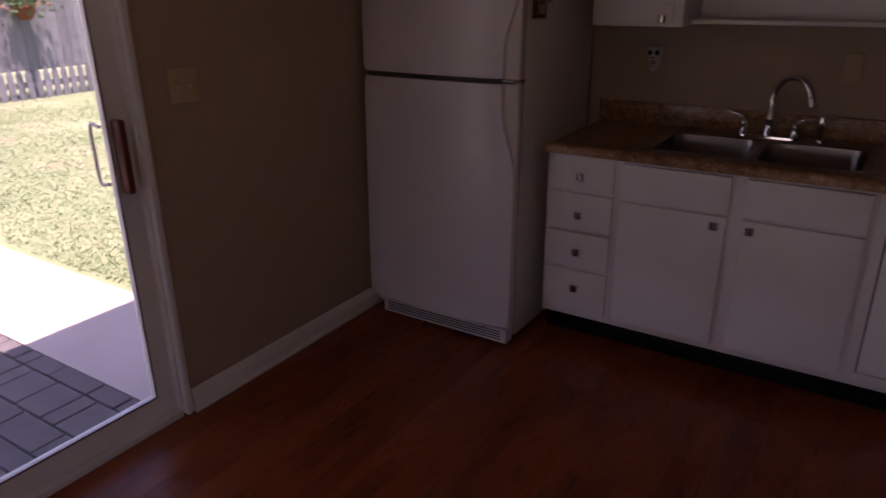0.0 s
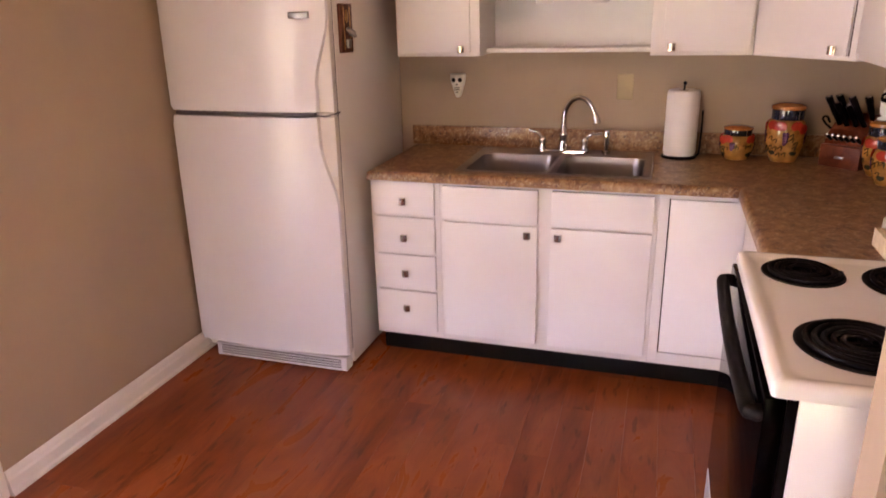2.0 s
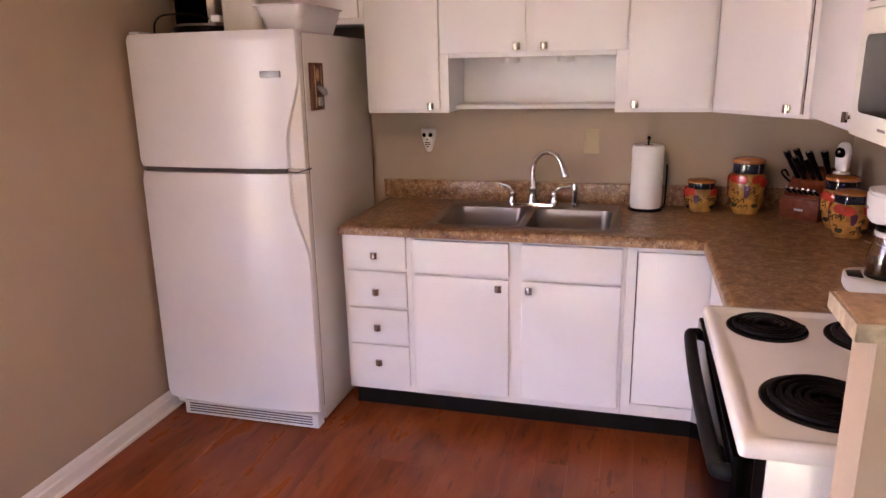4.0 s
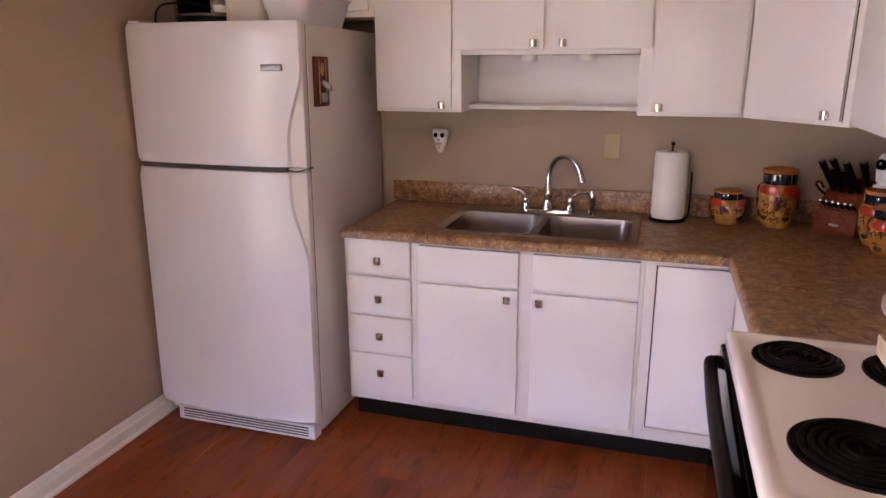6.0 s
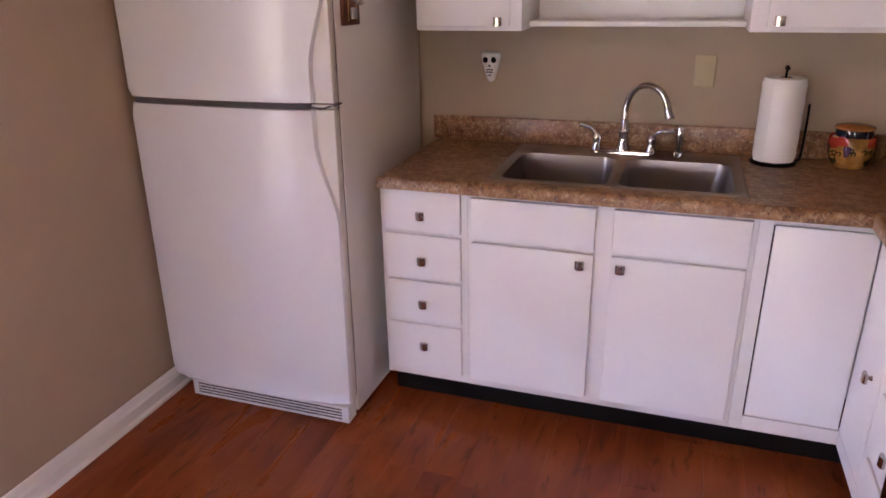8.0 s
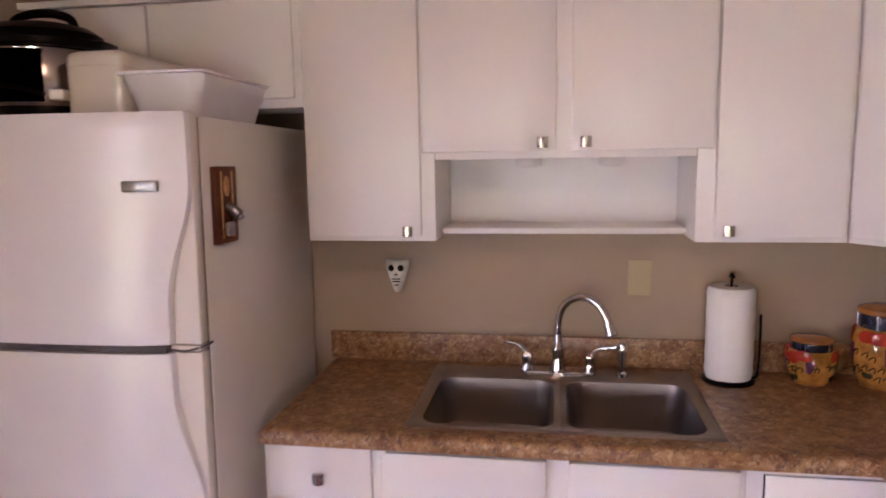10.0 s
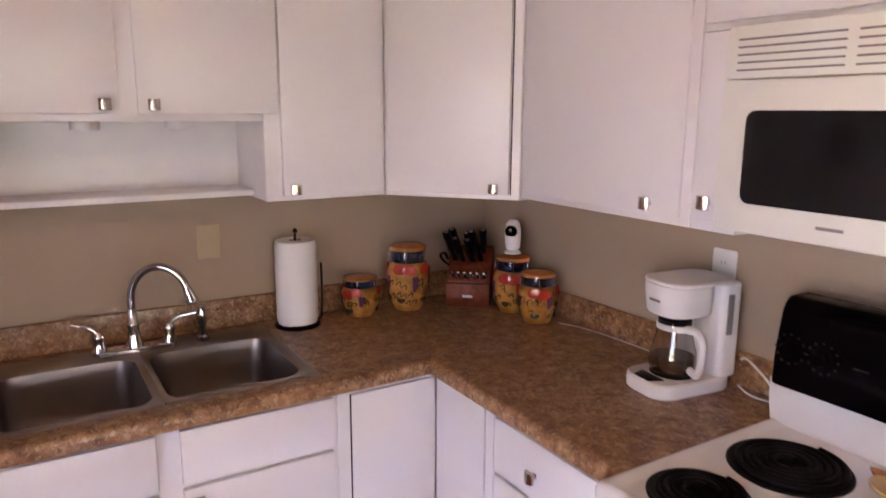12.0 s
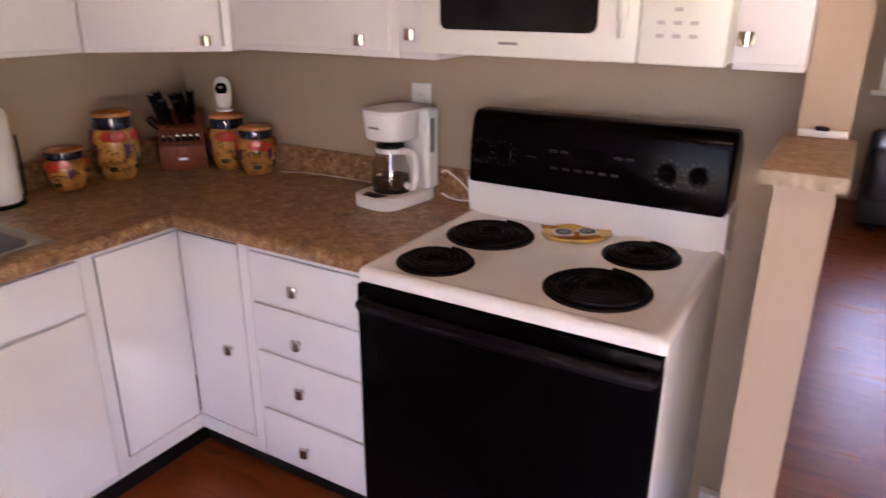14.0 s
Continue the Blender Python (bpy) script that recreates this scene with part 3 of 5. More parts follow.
def corner_wall_cabinet():
    c = thing("wall_cabinet", "white painted diagonal corner wall cabinet", "cabinet", "wall cabinets")
    p, q = Vector((2.272, -0.3)), Vector((2.557, -0.632))
    part("body", prism([(2.272, NY - 0.002), (2.272, -0.3), (2.557, -0.632), (EX - 0.002, -0.632), (EX - 0.002, NY - 0.002)], "z", UB, UT), M_CAB, c)
    n = Vector((-(p.y - q.y), -(q.x - p.x))).normalized()
    d = (q - p).normalized()
    w = (q - p).length
    m = Matrix(((d.x, -n.x, 0, p.x), (d.y, -n.y, 0, p.y), (0, 0, 1, 0), (0, 0, 0, 1)))
    bm = rbox(0.012, w - 0.03, -0.0125, -0.0005, 1.38, DT, 0.004)
    bm.transform(m)
    f = part("door", bm, M_CAB, c)
    # dark strip in place of the shaded gap at the door's edge
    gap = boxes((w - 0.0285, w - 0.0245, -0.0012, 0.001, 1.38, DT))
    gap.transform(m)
    part("shade_strip", gap, M_GAP_SHADE, c, "dark strip standing in for gap shade beside the door")
    k = m @ Vector((w - 0.075, -0.0125, 1.4))
    knob(f, k, (n.x, n.y, 0))
    bm = rbox(0.0, w, -0.024, -0.0005, UT - 0.016, UT + 0.004, 0.003)
    bm.transform(m)
    part("trim", bm, M_CAB, c)


corner_wall_cabinet()


def east_wall_cabinet(y0, y1, z0, z1, doors, label):
    c = thing("wall_cabinet", label, "cabinet", "wall cabinets")
    part("body", rbox(2.5635, EX - 0.002, y0, y1, z0, z1, 0.002), M_CAB, c)
    for a, b, e, f, ky, kz in doors:
        front_x("door", c, a, b, e, f, 2.551, ky, kz)
    return c


east_wall_cabinet(-1.262, -0.634, 1.372, UT, ((-1.238, -0.648, 1.39, DT, -1.15, 1.418),), "white painted single-door wall cabinet")
east_wall_cabinet(-1.3825, -1.2635, 1.372, 1.802, ((-1.372, -1.272, 1.392, 1.792, -1.317, 1.438),), "narrow white painted wall cabinet beside the microwave")
east_wall_cabinet(-2.26, -2.1205, 1.388, 1.802, ((-2.25, -2.132, 1.402, 1.792, -2.145, 1.452),), "narrow white painted wall cabinet beside the half wall")
east_wall_cabinet(-2.26, -1.2635, 1.804, UT, ((-1.76, -1.275, 1.819, DT, None, 0), (-2.25, -1.785, 1.819, DT, None, 0)), "white painted wall cabinet above the microwave")


# ---- worktop ----
SX0, SX1, SKY0, SKY1 = 1.104, 1.924, -0.572, -0.048        # sink rim


def worktop():
    xs = [0.722, SX0 + 0.02, SX1 - 0.02, 2.243, EX - 0.002]
    ys = [-1.388, -0.636, SKY0 + 0.02, SKY1 - 0.02, NY - 0.002]
    bm = bmesh.new()
    grid = {(i, j): bm.verts.new((x, y, CT)) for i, x in enumerate(xs) for j, y in enumerate(ys)}
    top = []
    for i in range(4):
        for j in range(4):
            if (j == 0 and i < 3) or (i == 1 and j == 2):
                continue
            top.append(bm.faces.new((grid[i, j], grid[i + 1, j], grid[i + 1, j + 1], grid[i, j + 1])))
    for v in [v for v in bm.verts if not v.link_faces]:
        bm.verts.remove(v)
    ext = bmesh.ops.extrude_face_region(bm, geom=top)
    moved = [g for g in ext["geom"] if isinstance(g, bmesh.types.BMVert)]
    for v in moved:
        v.co.z = CT
    for f in top:
        for v in f.verts:
            v.co.z = CB
    bmesh.ops.recalc_face_normals(bm, faces=bm.faces[:])
    hot = []
    for e in bm.edges:
        a, b = (v.co for v in e.verts)
        front = (abs(a.y + 0.636) < 1e-4 and abs(b.y + 0.636) < 1e-4 and max(a.x, b.x) < 2.26) or (abs(a.x - 2.243) < 1e-4 and abs(b.x - 2.243) < 1e-4 and max(a.y, b.y) < -0.63) or (abs(a.x - 0.722) < 1e-4 and abs(b.x - 0.722) < 1e-4)
        if front and a.z > CT - 1e-4 and b.z > CT - 1e-4:
            hot.append(e)
    bmesh.ops.bevel(bm, geom=hot, offset=0.019, segments=6, affect="EDGES", clamp_overlap=True, profile=0.5)
    w = thing("worktop", "L-shaped brown speckled laminate worktop with a rolled edge", "worktop")
    slab = part("slab", bm, M_TOP, w)
    for p in slab.data.polygons:
        p.use_smooth = max(abs(p.normal.x), abs(p.normal.y), abs(p.normal.z)) < 0.9995
    part("backsplash", rbox(0.716, EX - 0.002, 0.0, NY - 0.001, CT, 1.004, 0.004), M_TOP, w)
    part("backsplash", rbox(EX - 0.02, EX - 0.001, -1.388, -0.001, CT, 1.0, 0.004), M_TOP, w)


worktop()


def sink():
    s = thing("sink", "double-bowl brushed stainless steel sink set in the worktop", "sink")
    mid = 1.5135
    for x0, x1, b0, b1 in ((SX0, mid, 1.14, 1.495), (mid, SX1, 1.532, 1.888)):
        y0, y1 = -0.535, -0.155
        z = CT + 0.004

        def ring(a, b, c, d, r, h):
            return [(x, y, h) for x, y in rounded(a, b, c, d, r)]
        loops = [ring(x0, x1, SKY0, SKY1, 0.006, CT + 0.001), ring(x0 + (0.006 if x0 == SX0 else 0), x1 - (0.006 if x1 == SX1 else 0), SKY0 + 0.006, SKY1 - 0.006, 0.012, z + 0.003), ring(b0 - 0.012, b1 + 0.012, y0 - 0.012, y1 + 0.012, 0.062, z), ring(b0, b1, y0, y1, 0.055, z - 0.006), ring(b0 + 0.006, b1 - 0.006, y0 + 0.006, y1 - 0.006, 0.052, z - 0.05), ring(b0 + 0.014, b1 - 0.014, y0 + 0.014, y1 - 0.014, 0.05, z - 0.15), ring(b0 + 0.04, b1 - 0.04, y0 + 0.04, y1 - 0.04, 0.04, z - 0.175)]
        part("bowl", loft(loops, cap0=False), M_STEEL, s)
    for cx in (1.318, 1.71):
        part("drain", lathe([(0.045, CT - 0.1695), (0.044, CT - 0.167), (0.03, CT - 0.168), (0.02, CT - 0.1695)], cx, -0.33, 24), M_CHROME, s)


sink()


def faucet():
    f = thing("faucet", "chrome gooseneck faucet with two lever handles on a base plate", "faucet")
    y, z = -0.1, CT + 0.0065
    part("base_plate", loft([[(a, b, z + h) for a, b in rounded(1.39 + i, 1.63 - i, y - 0.028 + i, y + 0.028 - i, 0.027 - i)] for h, i in ((0, 0), (0.008, 0.001), (0.012, 0.006))]), M_CHROME, f)
    part("stem", lathe([(0.027, z + 0.011), (0.026, z + 0.02), (0.019, z + 0.045), (0.0165, z + 0.07), (0.021, z + 0.078), (0.021, z + 0.085), (0.0155, z + 0.092), (0.0145, z + 0.125), (0.0125, z + 0.13)], 1.508, y, 24), M_CHROME, f)
    d = Vector((0.186, -0.097, 0)).normalized()
    o = Vector((1.508, y, 0))
    line = [o + Vector((0, 0, z + 0.12)), o + Vector((0, 0, z + 0.15))]
    for a in range(0, 166, 15):
        w = radians(180 - a)
        line.append(o + d * (0.086 + 0.086 * math.cos(w)) + Vector((0, 0, z + 0.158 + 0.1 * math.sin(w))))
    part("spout", tube(bend(line, 3), 0.0115, 14), M_CHROME, f)
    tip = line[-1]
    fall = (line[-1] - line[-2]).normalized()
    bm = tube([tip - fall * 0.006, tip + fall * 0.004, tip + fall * 0.02, tip + fall * 0.034, tip + fall * 0.037], [0.0125, 0.015, 0.0155, 0.0185, 0.015], 18)
    part("nozzle", bm, M_CHROME, f)
    for x, tip in ((1.41, (1.342, y + 0.012, z + 0.098)), (1.61, (1.688, y - 0.03, z + 0.098))):
        part("handle_base", lathe([(0.022, z + 0.011), (0.02, z + 0.02), (0.0145, z + 0.035), (0.0175, z + 0.05), (0.017, z + 0.06), (0.01, z + 0.07)], x, y, 20), M_CHROME, f)
        t = Vector(tip)
        a = Vector((x, y, z + 0.062))
        part("lever", tube(bend([a, a.lerp(t, 0.35) + Vector((0, 0, 0.012)), a.lerp(t, 0.75) + Vector((0, 0, 0.004)), t]), [0.008] * 8 + [0.0065] * 8 + [0.0075] * 9, 12), M_CHROME, f)
    s = thing("side_sprayer", "chrome side sprayer beside the faucet", "sprayer")
    part("holder", lathe([(0.02, z - 0.001), (0.019, z + 0.012), (0.012, z + 0.018)], 1.708, -0.11, 18), M_CHROME, s)
    part("spray_head", lathe([(0.01, z + 0.018), (0.011, z + 0.04), (0.0145, z + 0.07), (0.015, z + 0.095), (0.011, z + 0.108), (0.004, z + 0.112)], 1.708, -0.11, 18), M_CHROME, s)


faucet()


# ---- refrigerator ----
# the refrigerator leans back a little on raised front feet
LEAN = Matrix.Translation((0, -0.07, -0.02)) @ Matrix.Rotation(radians(-1.4), 4, "X") @ Matrix.Translation((0, 0.07, 0))


def refrigerator():
    f = thing("refrigerator", "white top-freezer refrigerator with moulded handles", "refrigerator", at=LEAN)
    x0, x1, yb = -0.112, 0.668, -0.775
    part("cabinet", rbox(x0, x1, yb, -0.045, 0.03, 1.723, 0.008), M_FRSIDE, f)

    def lip(z, zs, up):
        """How far the face stops short of the door's edge."""
        u = max(0.0, min(1.0, (abs(z - zs) - 0.1) / 0.29))
        s = u * u * (3 - 2 * u)
        return 0.07 * (1 - s) + 0.005 * s

    def door(z0, z1, zs, name):
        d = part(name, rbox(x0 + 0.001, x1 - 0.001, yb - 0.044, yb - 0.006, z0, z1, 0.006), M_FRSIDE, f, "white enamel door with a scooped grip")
        loops = []
        n = 26
        for k in range(n + 1):
            z = z0 + 0.002 + (z1 - z0 - 0.004) * k / n
            xr = x1 - lip(z, zs, 0)
            e = 0.006 if k in (0, n) else 0.0
            pts = [(x0, yb - 0.045)]
            for i in range(13):
                u = i / 12
                x = x0 + e + (xr - x0 - 2 * e) * u
                bow = 0.020 * (1 - (2 * (x - x0) / (x1 - x0) - 1) ** 2)
                edge = 0.012 * (max(0, 1 - u * 14) ** 2 + max(0, 1 - (1 - u) * 14) ** 2)
                pts.append((x, yb - 0.070 - bow + edge + e))
            pts.append((xr + 0.004, yb - 0.045))
            loops.append([(x, y, z) for x, y in pts])
        part("face", loft(loops), M_FRIDGE, d)
        return d
    door(0.088, 1.163, 1.163, "lower_door")
    door(1.181, 1.732, 1.181, "upper_door")
    part("gasket", boxes((x0 + 0.03, x1 - 0.08, yb - 0.068, yb - 0.002, 1.1635, 1.1805)), M_GASKET, f, "dark gap between the doors")
    part("grip_bridge", rbox(x1 - 0.0795, x1 - 0.004, yb - 0.046, yb - 0.0065, 1.1655, 1.1785, 0.002), M_FRSIDE, f)
    part("hinge_clip", tube(bend([(x1 - 0.075, yb - 0.05, 1.1685), (x1 - 0.04, yb - 0.05, 1.166), (x1 - 0.012, yb - 0.046, 1.173), (x1 + 0.001, yb - 0.03, 1.176), (x1 + 0.001, yb + 0.004, 1.177)]), 0.0035, 8), M_GASKET, f, "grey clip between the doors")
    part("gasket", boxes((x0 + 0.012, x1 - 0.004, yb - 0.0055, yb - 0.0005, 0.1, 1.72)), M_GASKET, f)
    g = part("grille", boxes((x0 + 0.085, x1 - 0.012, yb - 0.062, yb, 0.012, 0.078)), M_FRIDGE, f, "white slotted kick grille")
    for k in range(4):
        z = 0.024 + k * 0.0125
        part("slot", boxes((x0 + 0.11, x1 - 0.04, yb - 0.0632, yb - 0.0605, z, z + 0.006)), M_GASKET, g)
    for x in (x0 + 0.05, x1 - 0.05):
        part("foot", lathe([(0.02, 0.0048), (0.02, 0.03)], x, -0.7, 14), M_BLACK, f)
        part("foot", lathe([(0.02, 0.0198), (0.02, 0.03)], x, -0.1, 14), M_BLACK, f)
    part("hinge", rbox(x0 + 0.01, x0 + 0.06, yb - 0.05, yb + 0.03, 1.7325, 1.743, 0.003), M_FRIDGE, f)
    b = part("badge", rbox(0.515, 0.603, yb - 0.0915, yb - 0.078, 1.548, 1.573, 0.003), M_BADGE, f, "small metal badge")
    part("badge_plate", rbox(0.535, 0.583, yb - 0.0928, yb - 0.0912, 1.5535, 1.5675, 0.0005), M_PEWTER, b)


refrigerator()


# ---- range ----
RX, RY0, RY1 = 2.17, -2.141, -1.401


def cooker():
    c = thing("range", "white electric coil range with a black glass oven door", "range", at=pose(0.005, 0.004, 0.005))
    part("body", rbox(RX + 0.045, 2.86, RY0 + 0.006, RY1 - 0.006, 0.02, 0.879, 0.003), M_ENAMEL, c)
    part("front_frame", boxes((RX + 0.025, RX + 0.0445, RY0 + 0.008, RY1 - 0.008, 0.03, 0.878)), M_BLACK, c)
    # cooktop: raised rim, sunken field
    loops = []
    for i, h in ((0.0, 0.88), (-0.0, 0.899), (0.003, 0.908), (0.010, 0.913), (0.022, 0.913), (0.034, 0.907), (0.045, 0.905)):
        loops.append([(x, y, h) for x, y in rounded(RX - 0.004 + i, 2.80 - i, RY0 - 0.002 + i, RY1 + 0.002 - i, max(0.012, i))])
    part("cooktop", loft(loops), M_ENAMEL, c)
    d = part("oven_door", rbox(RX - 0.014, RX + 0.0245, RY0 + 0.004, RY1 - 0.004, 0.2, 0.875, 0.006), M_BLACKGLASS, c, "black glass oven door")
    hz, hx = 0.833, RX - 0.038
    h = part("handle", tube(bend([(RX - 0.012, RY1 - 0.032, hz), (RX - 0.028, RY1 - 0.035, hz), (hx, RY1 - 0.07, hz), (hx - 0.006, (RY0 + RY1) / 2, hz), (hx, RY0 + 0.06, hz), (RX - 0.028, RY0 + 0.022, hz), (RX - 0.012, RY0 + 0.02, hz)]), 0.0168, 14), M_GRIP, d, "black curved bar handle")
    part("drawer", rbox(RX - 0.014, RX + 0.0245, RY0 + 0.004, RY1 - 0.004, 0.035, 0.193, 0.005), M_ENAMEL, c, "white storage drawer")
    part("base", boxes((RX + 0.06, 2.84, RY0 + 0.02, RY1 - 0.02, -0.005, 0.02)), M_BLACK, c)
    # backguard
    part("riser", prism([(2.735, 0.905), (2.722, 0.95), (2.716, 1.02), (2.855, 1.02), (2.855, 0.87), (2.803, 0.87), (2.803, 0.9)], "y", RY0 - 0.004, RY1 - 0.002), M_ENAMEL, c)
    p = part("control_panel", prism([(2.69, 1.012), (2.694, 1.1), (2.71, 1.198), (2.733, 1.221), (2.80, 1.221), (2.855, 1.17), (2.855, 1.012)], "y", RY0 + 0.002, RY1 - 0.016, 0.012), M_PANEL, c, "black control panel")
    for y in (-1.459, -1.533, -1.993, -2.066):
        k = bmesh.new()
        lathe([(0.026, 0.0), (0.026, 0.003), (0.019, 0.005), (0.017, 0.018), (0.014, 0.021)], seg=22, bm=k)
        v = box(k, -0.004, 0.004, -0.018, 0.018, 0.015, 0.026)
        k.transform(Matrix.Translation((2.6915, y, 1.108)) @ Matrix.Rotation(radians(-87), 4, "Y"))
        kb = part("dial", k, M_PANEL, p)
        for a in range(0, 360, 30):
            q = Vector((2.6955, y, 1.108)) + Vector((0, math.cos(radians(a)) * 0.034, math.sin(radians(a)) * 0.034))
            part("mark", boxes((q.x - 0.006, q.x - 0.003, q.y - 0.0022, q.y + 0.0022, q.z - 0.0022, q.z + 0.0022)), M_DIM, kb)
    part("clock", boxes((2.6865, 2.692, -1.82, -1.74, 1.118, 1.148)), M_BLACKGLASS, p, "dark clock display")
    for k in range(6):
        y = -1.685 - 0.034 * k
        part("button_mark", boxes((2.687, 2.6915, y - 0.009, y + 0.009, 1.082, 1.088)), M_DIM, p)
    for y in (-1.68, -1.71, -1.86, -1.89):
        part("button_mark", boxes((2.688, 2.6925, y - 0.01, y + 0.01, 1.128, 1.135)), M_DIM, p)
    part("button_mark", boxes((2.688, 2.692, -1.63, -1.60, 1.107, 1.11)), M_DIM, p)
    for x, y, r in ((2.31, -1.535, 0.092), (2.562, -1.56, 0.116), (2.353, -1.938, 0.118), (2.618, -1.964, 0.094)):
        b = part("burner", lathe([(r + 0.006, 0.9045), (r + 0.006, 0.908), (r + 0.003, 0.91), (r, 0.908), (r * 0.85, 0.9065), (r * 0.3, 0.906), (0.002, 0.906)], x, y, 40), M_PAN, c, "black drip pan")
        line, turns = [], 4 if r < 0.1 else 5
        for k in range(turns * 26 + 1):
            a = 2 * math.pi * k / 26
            q = 0.024 + (r - 0.006 - 0.024) * k / (turns * 26)
            line.append((x + q * math.cos(a), y + q * math.sin(a), 0.9148))
        part("coil", tube(line, 0.0062, 8), M_COIL, b)
        part("coil_support", boxes((x - r * 0.9, x + r * 0.9, y - 0.002, y + 0.002, 0.907, 0.9112), (x - 0.002, x + 0.002, y - r * 0.9, y - 0.003, 0.907, 0.9112), (x - 0.002, x + 0.002, y + 0.003, y + r * 0.9, 0.907, 0.9112)), M_COIL, b)


cooker()


def microwave():
    m = thing("microwave", "white over-the-range microwave with a dark window", "microwave")
    x, y0, y1, z0, z1 = 2.482, -2.119, -1.384, 1.396, 1.786
    part("body", rbox(x + 0.03, EX - 0.002, y0, y1, z0 + 0.004, z1 + 0.012, 0.004), M_IVORY, m)
    d = part("door", prism([(y1, z0), (y1, 1.696), (-1.935, 1.696), (-1.935, z0)], "x", x, x + 0.0295, 0.007), M_IVORY, m)
    w = [(yy, zz) for yy, zz in rounded(-1.845, -1.444, 1.456, 1.637, 0.02, 4)]
    part("window", prism(w, "x", x - 0.0012, x + 0.004), M_MWGLASS, d, "dark glass window with rounded corners")
    part("logo_mark", boxes((x - 0.001, x + 0.002, -1.655, -1.605, 1.425, 1.431)), M_GREYMARK, d)
    h = part("handle", tube(bend([(x - 0.001, -1.9, 1.45), (x - 0.018, -1.905, 1.49), (x - 0.024, -1.907, 1.56), (x - 0.018, -1.905, 1.62), (x - 0.001, -1.9, 1.66)]), [0.008] * 8 + [0.013] * 17 + [0.008] * 8, 12), M_IVORY, d)
    k = part("keypad", rbox(x + 0.001, x + 0.0295, y0, -1.9375, z0, 1.696, 0.006), M_IVORY, m)
    part("display", boxes((x - 0.0005, x + 0.003, -2.095, -1.97, 1.64, 1.675)), M_BLACKGLASS, k)
    for r in range(7):
        for q in range(3):
            if r == 4 and q != 1:
                continue
            yy, zz = -1.982 - 0.034 * q, 1.615 - 0.0265 * r
            part("key_mark", boxes((x - 0.0005, x + 0.003, yy - 0.008, yy + 0.008, zz - 0.004, zz + 0.004)), M_FAINT, k)
    v = part("vent", rbox(x + 0.006, x + 0.0295, y0, y1, 1.6975, z1 + 0.012, 0.005), M_IVORY, m)
    for s in range(5):
        z = 1.712 + s * 0.0145
        for a, b in ((-1.62, -1.41), (-2.1, -1.64)):
            part("slot", prism([(a, z), (b, z), (b, z + 0.0038), (a, z + 0.0038)], "x", x + 0.0045, x + 0.012), M_GREYMARK, v)


microwave()


# ---- things on the worktop ----
def towel_roll():
    t = thing("paper_towel_holder", "white paper towel roll on a black upright holder", "paper towel")
    x, y = 2.03, -0.09
    part("holder_base", lathe([(0.078, CT), (0.078, CT + 0.006), (0.072, CT + 0.011)], x, y, 36), M_BLACK, t)
    part("rod", tube(bend([(x, y, CT + 0.01), (x, y, CT + 0.2), (x, y, CT + 0.312), (x + 0.006, y, CT + 0.325), (x, y, CT + 0.334), (x - 0.005, y, CT + 0.324)]), 0.0042), M_BLACK, t)
    part("side_arm", tube(bend([(x + 0.074, y, CT + 0.008), (x + 0.084, y - 0.01, CT + 0.03), (x + 0.086, y - 0.012, CT + 0.15), (x + 0.085, y - 0.012, CT + 0.212)]), 0.004), M_BLACK, t)
    prof = []
    for k in range(15):
        z = CT + 0.0125 + 0.285 * k / 14
        e = 0.004 if k in (0, 14) else 0
        prof.append((0.0705 - e + 0.0008 * math.sin(k * 2.1), z))
    prof += [(0.022, CT + 0.2975), (0.0205, CT + 0.294)]
    part("paper_roll", lathe(prof, x, y, 40), M_PAPER, t)
    part("core", lathe([(0.02, CT + 0.28), (0.02, CT + 0.2985), (0.018, CT + 0.2985), (0.0175, CT + 0.29)], x, y, 24), M_CARD, t)
    bm = loft([[(x + (0.0712 + 0.0004 * q) * math.cos(a), y + (0.0712 + 0.0004 * q) * math.sin(a), z) for q, a in ((0, radians(200)), (1, radians(212)), (2, radians(224)), (5, radians(236)), (4, radians(236)), (1, radians(224)), (0.4, radians(212)), (0, radians(201)))] for z in (CT + 0.013, CT + 0.15, CT + 0.296)])
    part("loose_sheet", bm, M_PAPER, t)


towel_roll()


